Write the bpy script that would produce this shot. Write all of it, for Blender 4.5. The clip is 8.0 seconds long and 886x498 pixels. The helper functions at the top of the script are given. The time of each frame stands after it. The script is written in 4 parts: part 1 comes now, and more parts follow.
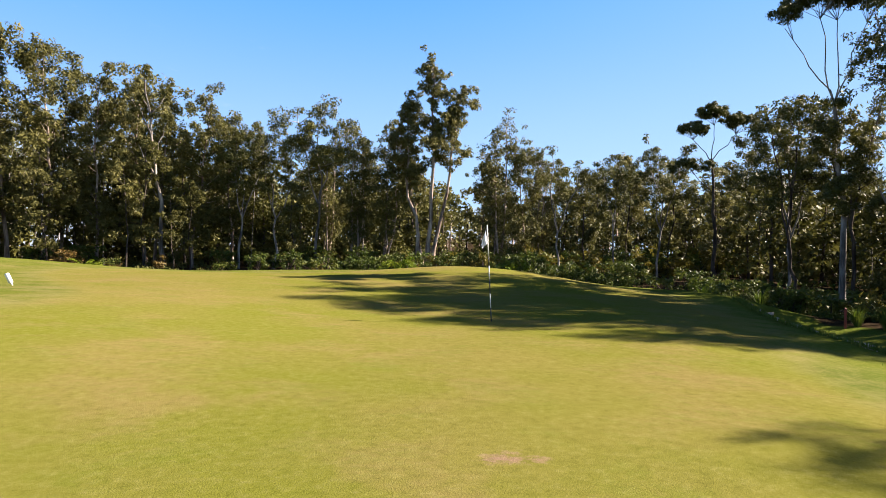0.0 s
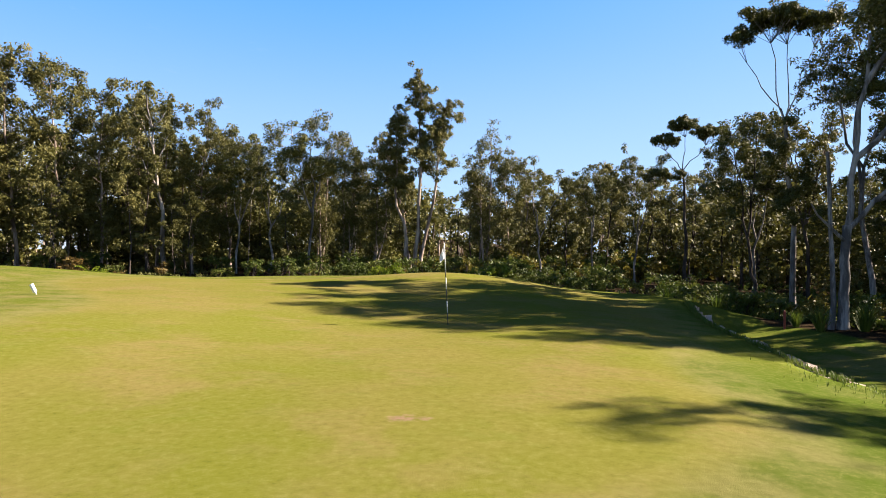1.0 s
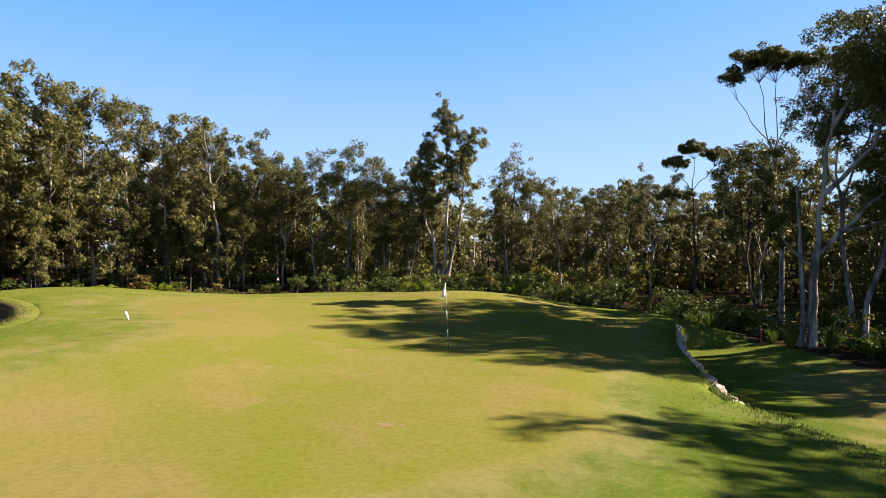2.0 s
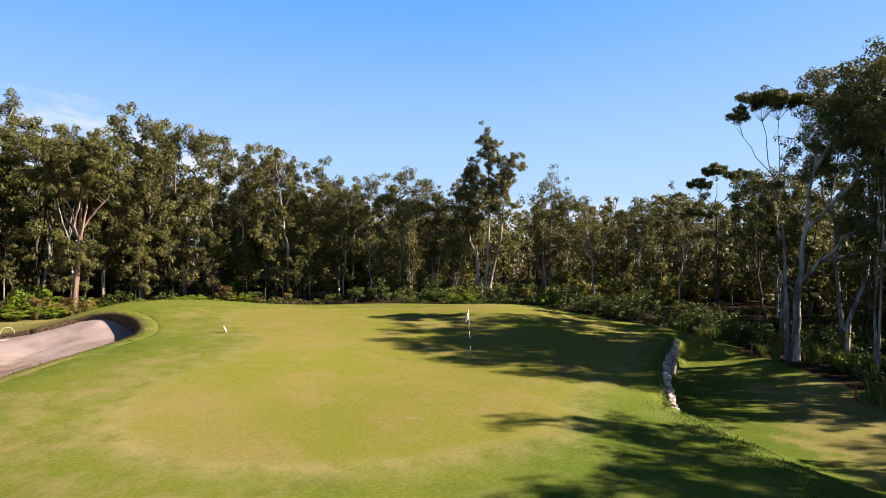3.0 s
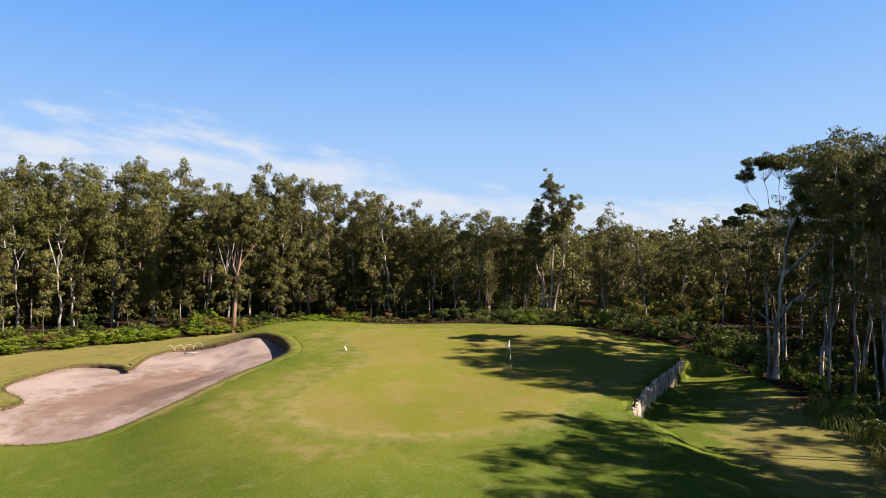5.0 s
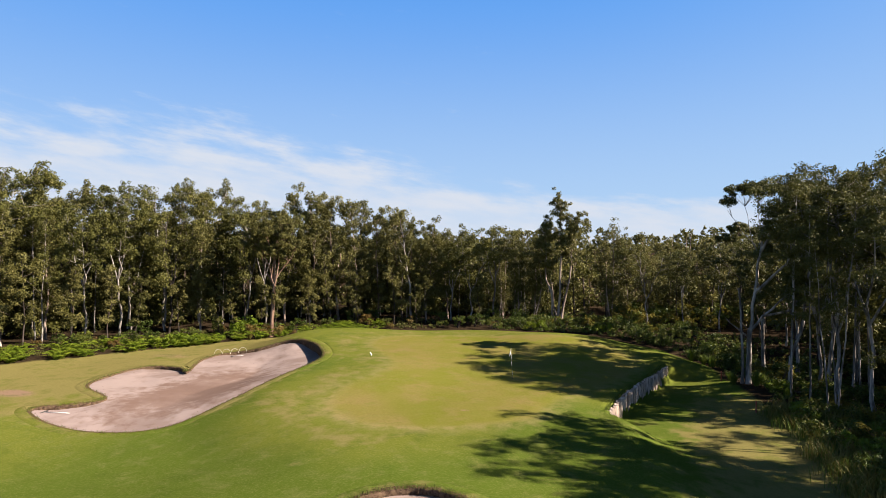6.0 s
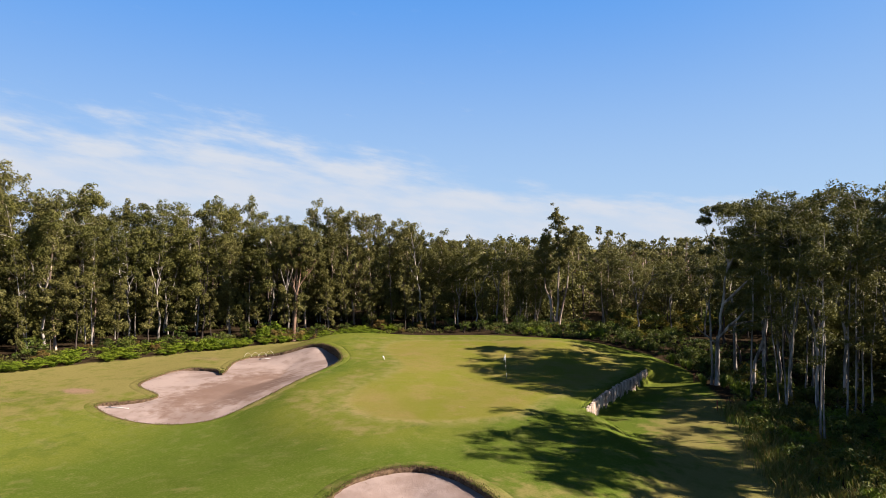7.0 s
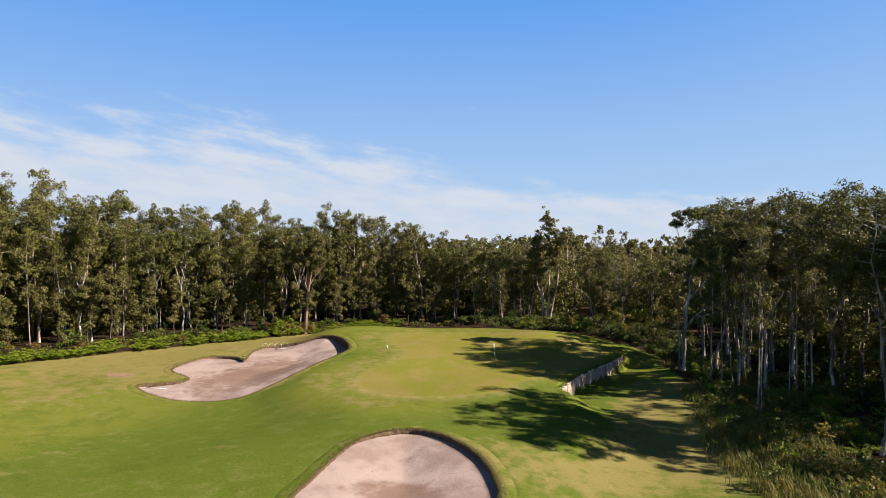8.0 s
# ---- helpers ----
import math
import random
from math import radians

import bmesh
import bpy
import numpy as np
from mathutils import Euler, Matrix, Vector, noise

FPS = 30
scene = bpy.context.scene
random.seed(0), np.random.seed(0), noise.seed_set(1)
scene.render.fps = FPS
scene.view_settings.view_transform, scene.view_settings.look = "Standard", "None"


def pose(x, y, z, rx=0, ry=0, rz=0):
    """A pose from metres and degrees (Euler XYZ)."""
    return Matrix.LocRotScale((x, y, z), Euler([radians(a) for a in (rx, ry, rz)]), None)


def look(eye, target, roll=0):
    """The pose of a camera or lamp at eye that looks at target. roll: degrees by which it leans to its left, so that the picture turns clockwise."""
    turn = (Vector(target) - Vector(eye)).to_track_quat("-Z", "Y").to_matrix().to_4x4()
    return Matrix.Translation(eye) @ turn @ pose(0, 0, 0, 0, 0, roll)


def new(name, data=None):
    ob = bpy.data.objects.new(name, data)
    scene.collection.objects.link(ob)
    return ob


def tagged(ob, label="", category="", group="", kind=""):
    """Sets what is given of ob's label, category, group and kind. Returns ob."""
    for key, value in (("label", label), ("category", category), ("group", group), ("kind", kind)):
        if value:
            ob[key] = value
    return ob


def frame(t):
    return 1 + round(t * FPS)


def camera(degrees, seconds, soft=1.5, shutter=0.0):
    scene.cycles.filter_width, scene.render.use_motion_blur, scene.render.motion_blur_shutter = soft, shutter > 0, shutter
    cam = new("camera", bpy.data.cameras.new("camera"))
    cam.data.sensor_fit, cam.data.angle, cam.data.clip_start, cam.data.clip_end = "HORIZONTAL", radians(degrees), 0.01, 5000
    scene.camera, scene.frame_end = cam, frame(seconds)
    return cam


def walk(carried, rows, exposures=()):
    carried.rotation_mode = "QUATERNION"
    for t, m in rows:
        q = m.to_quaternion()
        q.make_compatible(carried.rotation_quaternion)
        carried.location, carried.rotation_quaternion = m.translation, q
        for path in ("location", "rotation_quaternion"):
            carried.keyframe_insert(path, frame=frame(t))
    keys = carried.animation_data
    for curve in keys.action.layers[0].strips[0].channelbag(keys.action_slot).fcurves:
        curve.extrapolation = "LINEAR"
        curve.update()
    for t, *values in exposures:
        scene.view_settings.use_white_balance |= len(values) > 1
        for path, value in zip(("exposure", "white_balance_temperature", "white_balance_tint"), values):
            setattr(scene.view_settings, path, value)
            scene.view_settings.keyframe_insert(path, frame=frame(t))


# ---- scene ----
cam = camera(70.6, 8.0, soft=0.7)
PATH = [
    (0, (0.272, -0.435, 1.459), (0.27, 1.565, 1.473), 1.0),
    (0.5, (0.68, -1.533, 1.508), (0.68, 0.467, 1.523), 0.9),
    (1, (1.193, -2.906, 1.808), (1.194, -0.906, 1.825), 0.8),
    (1.5, (1.812, -4.669, 2.402), (1.766, -2.669, 2.419), 0.7),
    (1.7, (2.084, -5.603, 2.651), (2.004, -3.605, 2.669), 0.6),
    (2.8, (3.936, -11.706, 4.356), (3.657, -9.725, 4.356), 0.5),
    (3, (4.335, -12.853, 4.656), (4.019, -10.878, 4.657), 0.5),
    (3.5, (5.4, -15.719, 5.405), (4.992, -13.761, 5.408), 0.5),
    (4, (6.641, -18.57, 6.208), (6.136, -16.635, 6.207), 0.2),
    (4.5, (7.9, -21.404, 7.056), (7.324, -19.489, 7.052), 0.1),
    (4.7, (8.449, -22.528, 7.25), (7.854, -20.619, 7.251), 0.0),
    (5.8, (11.641, -28.868, 9.108), (10.958, -26.988, 9.099), -0.1),
    (6, (12.276, -30.045, 9.307), (11.579, -28.171, 9.304), -0.1),
    (6.5, (13.858, -33.001, 10.157), (13.129, -31.138, 10.155), -0.2),
    (7, (15.479, -35.928, 10.849), (14.739, -34.07, 10.844), -0.2),
    (7.5, (17.133, -38.892, 11.08), (16.392, -37.035, 11.073), -0.3),
    (8, (18.865, -41.87, 11.081), (18.106, -40.019, 11.071), -0.3),
]
walk(cam, [(t, look(eye, target, roll)) for t, eye, target, roll in PATH],
     [(0, 2.13), (1.5, 2.09), (3, 1.94), (4.5, 1.82), (6, 1.7), (8, 1.64)])

# ---- world, sun, exposure ----
SUN_AZ, SUN_EL = radians(80), radians(31.5)      # azimuth from +y towards +x
SUN_WAY = Vector((math.sin(SUN_AZ) * math.cos(SUN_EL), math.cos(SUN_AZ) * math.cos(SUN_EL), math.sin(SUN_EL)))


class Nodes:
    """A short way to write node trees."""

    def __init__(self, tree):
        self.tree = tree
        tree.nodes.clear()

    def add(self, kind):
        return self.tree.nodes.new(kind)

    def put(self, socket, v):
        if isinstance(v, bpy.types.NodeSocket):
            self.tree.links.new(v, socket)
        elif v is not None:
            socket.default_value = v

    def math(self, op, a, b=None, c=None):
        n = self.add("ShaderNodeMath")
        n.operation = op
        for s, v in zip(n.inputs, (a, b, c)):
            self.put(s, v)
        return n.outputs[0]

    def noise(self, scale, detail=4.0, rough=0.55, coord=None, stretch=None):
        n = self.add("ShaderNodeTexNoise")
        n.inputs["Scale"].default_value, n.inputs["Detail"].default_value, n.inputs["Roughness"].default_value = scale, detail, rough
        if coord is None:
            coord = self.add("ShaderNodeTexCoord").outputs["Object"]
        if stretch:
            m = self.add("ShaderNodeMapping")
            m.inputs["Scale"].default_value = stretch
            self.put(m.inputs["Vector"], coord)
            coord = m.outputs[0]
        self.put(n.inputs["Vector"], coord)
        return n.outputs["Fac"]

    def step(self, v, a, b):
        n = self.add("ShaderNodeMapRange")
        n.interpolation_type = "SMOOTHSTEP"
        self.put(n.inputs["Value"], v)
        self.put(n.inputs["From Min"], a)
        self.put(n.inputs["From Max"], b)
        return n.outputs[0]

    def mix(self, f, a, b):
        n = self.add("ShaderNodeMix")
        n.data_type = "RGBA"
        self.put(n.inputs[0], f)
        self.put(n.inputs[6], a if isinstance(a, bpy.types.NodeSocket) else (*a, 1))
        self.put(n.inputs[7], b if isinstance(b, bpy.types.NodeSocket) else (*b, 1))
        return n.outputs[2]

    def ramp(self, v, stops):
        n = self.add("ShaderNodeValToRGB")
        self.put(n.inputs[0], v)
        el = n.color_ramp.elements
        while len(el) < len(stops):
            el.new(0.5)
        for e, (p, c) in zip(el, stops):
            e.position, e.color = p, (*c, 1)
        return n.outputs[0]

    def bump(self, v, strength, distance):
        n = self.add("ShaderNodeBump")
        n.inputs["Strength"].default_value, n.inputs["Distance"].default_value = strength, distance
        self.put(n.inputs["Height"], v)
        return n.outputs[0]

    def attribute(self, name):
        n = self.add("ShaderNodeAttribute")
        n.attribute_name = name
        return n.outputs["Fac"]

    def surface(self, colour, rough, normal=None, specular=0.5, metallic=0.0, translucent=0.0):
        p = self.add("ShaderNodeBsdfPrincipled")
        self.put(p.inputs["Base Color"], colour if isinstance(colour, bpy.types.NodeSocket) else (*colour, 1))
        self.put(p.inputs["Roughness"], rough)
        self.put(p.inputs["Specular IOR Level"], specular)
        self.put(p.inputs["Metallic"], metallic)
        self.put(p.inputs["Normal"], normal)
        out = p.outputs[0]
        if translucent:
            t = self.add("ShaderNodeBsdfTranslucent")
            self.put(t.inputs["Color"], colour if isinstance(colour, bpy.types.NodeSocket) else (*colour, 1))
            m = self.add("ShaderNodeMixShader")
            m.inputs[0].default_value = translucent
            self.put(m.inputs[1], out)
            self.put(m.inputs[2], t.outputs[0])
            out = m.outputs[0]
        self.put(self.add("ShaderNodeOutputMaterial").inputs[0], out)


def material(name):
    m = bpy.data.materials.new(name)
    m.use_nodes = True
    return m, Nodes(m.node_tree)


world = bpy.data.worlds.new("sky")
scene.world = world
world.use_nodes = True
w = Nodes(world.node_tree)
sky = w.add("ShaderNodeTexSky")
sky.sky_type, sky.sun_disc, sky.sun_elevation, sky.sun_rotation = "NISHITA", False, SUN_EL, SUN_AZ
sky.air_density, sky.dust_density, sky.ozone_density = 0.95, 0.05, 2.2
way = w.add("ShaderNodeSeparateXYZ")
w.put(way.inputs[0], w.add("ShaderNodeTexCoord").outputs["Generated"])
az = w.math("ARCTAN2", way.outputs[0], way.outputs[1])
el = w.math("ARCSINE", way.outputs[2])
# a band of cirrus low over the woods, higher towards the west
flat = w.add("ShaderNodeCombineXYZ")
w.put(flat.inputs[0], w.math("MULTIPLY", az, 5.5))
w.put(flat.inputs[1], w.math("ADD", w.math("MULTIPLY", el, 22.0), w.math("MULTIPLY", az, 3.0)))
wisps = w.noise(1.4, 10.0, 0.58, coord=flat.outputs[0])
top_edge = w.math("ADD", 0.07, w.math("MULTIPLY", w.step(az, -0.05, -0.75), 0.108))
veil = w.math("SUBTRACT", 1.0, w.step(w.math("ADD", w.math("DIVIDE", el, top_edge), w.math("MULTIPLY", w.math("SUBTRACT", wisps, 0.5), 1.25)), 0.66, 1.16))
thick = w.math("ADD", 0.55, w.math("MULTIPLY", w.step(wisps, 0.66, 0.34), 0.42))
high = w.math("MULTIPLY", w.step(w.noise(2.3, 8.0, 0.7, coord=flat.outputs[0]), 0.6, 0.85), w.math("MULTIPLY", w.step(az, 0.0, -0.4), w.step(el, 0.5, 0.1)))
sides = w.math("SUBTRACT", 1.0, w.step(az, 0.0, 0.35))
cloud = w.math("MULTIPLY", w.math("MAXIMUM", w.math("MULTIPLY", veil, thick), w.math("MULTIPLY", high, 0.3)), sides)
# clear azure air low down, paler with haze towards the horizon
deep = w.add("ShaderNodeHueSaturation")
w.put(deep.inputs["Color"], sky.outputs[0])
deep.inputs["Saturation"].default_value, deep.inputs["Value"].default_value = 1.05, 0.45
azure = w.mix(w.step(el, 0.46, 0.0), (0.69, 2.43, 6.2), (2.95, 4.26, 6.1))
azure = w.mix(w.math("MULTIPLY", w.step(az, -0.2, 0.7), 0.25), azure, (3.1, 4.4, 6.2))
clear = w.mix(w.math("MULTIPLY", w.step(el, 0.75, 0.35), 0.85), deep.outputs[0], azure)
lit = w.mix(cloud, clear, (4.39, 4.69, 5.26))
back = w.add("ShaderNodeBackground")
w.put(back.inputs[0], lit)
back.inputs[1].default_value = 0.05
w.put(w.add("ShaderNodeOutputWorld").inputs[0], back.outputs[0])

sun = new("sun", bpy.data.lights.new("sun", "SUN"))
sun.data.energy, sun.data.angle, sun.data.color = 5.0, radians(0.53), (1.0, 0.855, 0.7)
sun.matrix_basis = look(SUN_WAY * 200, (0, 0, 0))

# ---- materials ----


def bark(name, pale, dark, patch, scale=1.0):
    m, n = material(name)
    streak = n.noise(2.2 * scale, 6, 0.65, stretch=(1, 1, 0.18))
    fine = n.noise(14 * scale, 5, 0.6, stretch=(1, 1, 0.3))
    blot = n.noise(0.7 * scale, 4, 0.6)
    c = n.mix(n.step(streak, 0.4, 0.62), dark, pale)
    c = n.mix(n.math("MULTIPLY", n.step(blot, 0.52, 0.66), 0.7), c, patch)
    n.surface(c, 0.85, n.bump(n.math("ADD", streak, n.math("MULTIPLY", fine, 0.5)), 0.7, 0.04), 0.1)
    return m


def foliage(name, stops, translucent=0.28, rough=0.5):
    m, n = material(name)
    one = n.add("ShaderNodeNewGeometry").outputs["Random Per Island"]
    whole = n.add("ShaderNodeObjectInfo").outputs["Random"]
    clump = n.noise(0.55, 2, 0.5)
    v = n.math("ADD", n.math("MULTIPLY", one, 0.4), n.math("ADD", n.math("MULTIPLY", whole, 0.32), n.math("MULTIPLY", clump, 0.38)))
    n.surface(n.ramp(v, stops), rough, None, 0.2, 0, translucent)
    return m


BARK_PAPER = bark("paperbark", (0.42, 0.34, 0.285), (0.1, 0.072, 0.058), (0.2, 0.135, 0.105))
BARK_GUM = bark("gum_bark", (0.34, 0.31, 0.285), (0.085, 0.076, 0.07), (0.17, 0.14, 0.12))
BARK_RED = bark("red_bark", (0.3, 0.2, 0.15), (0.09, 0.055, 0.04), (0.2, 0.105, 0.068))
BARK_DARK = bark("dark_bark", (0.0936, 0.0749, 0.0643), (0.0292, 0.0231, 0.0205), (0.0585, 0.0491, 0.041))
LEAF_OLIVE = foliage("olive_leaves", [(0.1, (0.042, 0.0435, 0.0118)), (0.5, (0.096, 0.093, 0.0255)), (0.95, (0.186, 0.168, 0.058))], 0.38, 0.55)
LEAF_GREEN = foliage("green_leaves", [(0.1, (0.0295, 0.034, 0.0078)), (0.5, (0.07, 0.073, 0.0165)), (0.95, (0.15, 0.139, 0.036))], 0.22, 0.55)
LEAF_BUSH = foliage("bush_leaves", [(0.1, (0.0241, 0.0404, 0.0066)), (0.5, (0.0602, 0.0869, 0.0131)), (0.95, (0.133, 0.127, 0.0262))])
# fern green, raised so the leaves look side-lit and backlit
LEAF_FERN_LIT = foliage("sunlit_fern_leaves", [(0.1, (0.0542, 0.0869, 0.00872)), (0.5, (0.12, 0.173, 0.0131)), (0.95, (0.205, 0.231, 0.0262))], 0.4)
LEAF_RUST = foliage("rusty_leaves", [(0.1, (0.0542, 0.0346, 0.011)), (0.5, (0.12, 0.0749, 0.0219)), (0.95, (0.181, 0.145, 0.0351))])
LEAF_GOLD = foliage("golden_leaves", [(0.1, (0.0662, 0.0577, 0.00872)), (0.5, (0.133, 0.115, 0.0175)), (0.95, (0.229, 0.185, 0.0351))], 0.35)
BLADE_DRY = foliage("dry_grass", [(0.1, (0.0637, 0.0659, 0.0118)), (0.5, (0.143, 0.128, 0.0276)), (0.95, (0.244, 0.194, 0.0632))], 0.3, 0.6)
BLADE_GREEN = foliage("green_grass", [(0.1, (0.0361, 0.0635, 0.0066)), (0.5, (0.0724, 0.11, 0.0131)), (0.95, (0.145, 0.161, 0.0307))], 0.3, 0.6)

# turf and forest floor, told apart by masks on the ground
GROUND, n = material("turf")
pos = n.add("ShaderNodeTexCoord").outputs["Object"]
big = n.noise(0.16, 4, 0.55, pos)
mid = n.noise(0.9, 4, 0.6, pos)
small = n.noise(9.0, 4, 0.7, pos)
grain = n.noise(85.0, 4, 0.75, pos)
edge = n.math("MULTIPLY", n.math("SUBTRACT", n.noise(1.6, 4, 0.65, pos), 0.5), 0.35)
green = n.step(n.math("ADD", n.attribute("green"), n.math("MULTIPLY", edge, 0.5)), 0.25, 0.75)
collar = n.attribute("collar")
dry = n.step(n.math("ADD", n.attribute("dry"), n.math("ADD", n.math("MULTIPLY", n.math("SUBTRACT", mid, 0.5), 1.9), n.math("MULTIPLY", n.math("SUBTRACT", big, 0.5), 1.6))), 0.25, 0.95)
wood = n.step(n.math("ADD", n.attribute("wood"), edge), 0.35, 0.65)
lush = n.step(n.math("ADD", n.attribute("lush"), n.math("MULTIPLY", n.math("SUBTRACT", big, 0.5), 1.2)), 0.15, 0.85)
fair_c = n.mix(lush, (0.0976, 0.112, 0.0177), (0.0638, 0.0929, 0.0127))
fair_c = n.mix(n.math("MULTIPLY", n.step(mid, 0.48, 0.7), 0.6), fair_c, (0.105, 0.118, 0.0312))
fair_c = n.mix(n.math("MULTIPLY", n.step(n.noise(0.33, 5, 0.65, pos), 0.52, 0.68), 0.5), fair_c, (0.0459, 0.0726, 0.0103))
green_c = n.mix(n.step(big, 0.36, 0.64), (0.12, 0.126, 0.0185), (0.15, 0.131, 0.034))
green_c = n.mix(n.math("MULTIPLY", n.step(n.noise(0.42, 5, 0.62, pos), 0.46, 0.64), 0.75), green_c, (0.172, 0.132, 0.05))
green_c = n.mix(n.math("MULTIPLY", n.step(n.noise(0.85, 6, 0.68, pos), 0.5, 0.66), 0.4), green_c, (0.1, 0.126, 0.0145))
turf_c = n.mix(green, fair_c, green_c)
turf_c = n.mix(n.math("MULTIPLY", collar, n.step(mid, 0.3, 0.6)), turf_c, (0.203, 0.163, 0.0737))
turf_c = n.mix(n.math("MULTIPLY", dry, 0.85), turf_c, (0.162, 0.135, 0.0512))
turf_c = n.mix(n.step(n.math("ADD", n.attribute("bare"), n.math("MULTIPLY", n.math("SUBTRACT", small, 0.5), 0.9)), 0.45, 0.75), turf_c, (0.198, 0.13, 0.0902))
rough_spots = n.math("MULTIPLY", n.step(n.noise(0.55, 6, 0.68, pos), 0.5, 0.66), n.math("MULTIPLY", n.math("SUBTRACT", 1.0, green), 0.45))
turf_c = n.mix(rough_spots, turf_c, (0.062, 0.084, 0.013))
dots = n.math("ADD", n.math("MULTIPLY", small, 0.5), n.math("MULTIPLY", grain, 0.5))
turf_c = n.mix(n.math("MULTIPLY", n.step(dots, 0.48, 0.68), 0.45), turf_c, (0.215, 0.193, 0.0723))
turf_c = n.mix(n.math("MULTIPLY", n.step(dots, 0.5, 0.3), 0.5), turf_c, (0.0367, 0.0482, 0.00845))
# leaf litter, its brown darkened to carry the shade under the trees
shaded_litter = n.mix(n.step(small, 0.35, 0.65), (0.0152, 0.0114, 0.00738), (0.046, 0.0322, 0.0201))
c = n.mix(wood, turf_c, shaded_litter)
n.surface(c, 1.0, n.bump(n.math("ADD", n.math("MULTIPLY", grain, 1.0), n.math("MULTIPLY", small, 0.5)), 0.45, 0.02), 0.0)

SAND, n = material("bunker_sand")
pos = n.add("ShaderNodeTexCoord").outputs["Object"]
rake = n.noise(1.1, 5, 0.65, pos)
patch = n.noise(0.28, 4, 0.6, pos)
fine = n.noise(45, 3, 0.7, pos)
speck = n.noise(3.2, 2, 0.5, pos)
scuff = n.noise(5.0, 4, 0.7, pos)
c = n.mix(n.step(patch, 0.4, 0.6), (0.277, 0.219, 0.205), (0.207, 0.156, 0.142))
c = n.mix(n.math("MULTIPLY", n.step(rake, 0.5, 0.8), 0.3), c, (0.165, 0.11, 0.0851))
c = n.mix(n.math("MULTIPLY", n.step(scuff, 0.67, 0.76), 0.55), c, (0.124, 0.0823, 0.0646))
c = n.mix(n.math("MULTIPLY", n.step(speck, 0.71, 0.76), 0.6), c, (0.1, 0.07, 0.05))
damp = n.attribute("damp")
c = n.mix(n.math("MULTIPLY", n.step(n.math("ADD", damp, n.math("MULTIPLY", n.math("SUBTRACT", rake, 0.5), 1.4)), 0.35, 0.8), 0.65), c, (0.137, 0.0848, 0.0646))
n.surface(c, 1.0, n.bump(n.math("ADD", n.math("MULTIPLY", scuff, 1.0), n.math("MULTIPLY", fine, 0.35)), 0.7, 0.035), 0.0)

SOIL, n = material("lip_soil")
c = n.mix(n.step(n.noise(6, 5, 0.7), 0.35, 0.65), (0.045, 0.029, 0.02), (0.14, 0.096, 0.064))
n.surface(c, 0.95, n.bump(n.noise(18, 4, 0.7), 1.0, 0.05), 0.0)

STONE, n = material("wall_stone")
one = n.add("ShaderNodeObjectInfo").outputs["Random"]
streak = n.noise(4.0, 6, 0.7, stretch=(1, 1, 0.35))
c = n.mix(one, (0.328, 0.261, 0.221), (0.623, 0.505, 0.443))
c = n.mix(n.step(streak, 0.5, 0.64), c, (0.09, 0.074, 0.065))
n.surface(c, 0.95, n.bump(n.noise(7, 6, 0.7), 0.9, 0.08), 0.03)


def plain(name, a, b, scale, rough, specular=0.4, metallic=0.0):
    m, n = material(name)
    v = n.noise(scale, 4, 0.6)
    n.surface(n.mix(n.step(v, 0.35, 0.65), a, b), rough, n.bump(v, 0.2, 0.005), specular, metallic)
    return m


WHITE = plain("white_paint", (0.738, 0.738, 0.72), (0.612, 0.603, 0.576), 9, 0.45)
BLACK = plain("black_paint", (0.02, 0.02, 0.022), (0.05, 0.05, 0.05), 12, 0.4)
CLOTH = plain("flag_cloth", (0.774, 0.774, 0.774), (0.666, 0.675, 0.702), 6, 0.9, 0.1)
RED = plain("red_paint", (0.27, 0.045, 0.027), (0.18, 0.0405, 0.027), 14, 0.6)
ALU = plain("grey_metal", (0.45, 0.45, 0.45), (0.315, 0.315, 0.324), 14, 0.4, 0.5, 0.8)

# ---- small helpers for meshes ----


def mesh_from(name, verts, faces, mats, smooth=True, slots=None):
    me = bpy.data.meshes.new(name)
    me.from_pydata([tuple(v) for v in verts], [], [tuple(f) for f in faces])
    for m in mats:
        me.materials.append(m)
    if smooth:
        me.polygons.foreach_set("use_smooth", [True] * len(me.polygons))
    if slots is not None:
        me.polygons.foreach_set("material_index", list(slots))
    me.update()
    return me


def empty(name, x, y, z, turn=0.0, scale=1.0):
    ob = new(name)
    ob.empty_display_size = 0.3
    ob.matrix_basis = pose(x, y, z, 0, 0, turn) @ Matrix.Diagonal((scale, scale, scale, 1))
    return ob


def child(name, me, parent, label=""):
    ob = new(name, me)
    ob.parent = parent
    return tagged(ob, label)


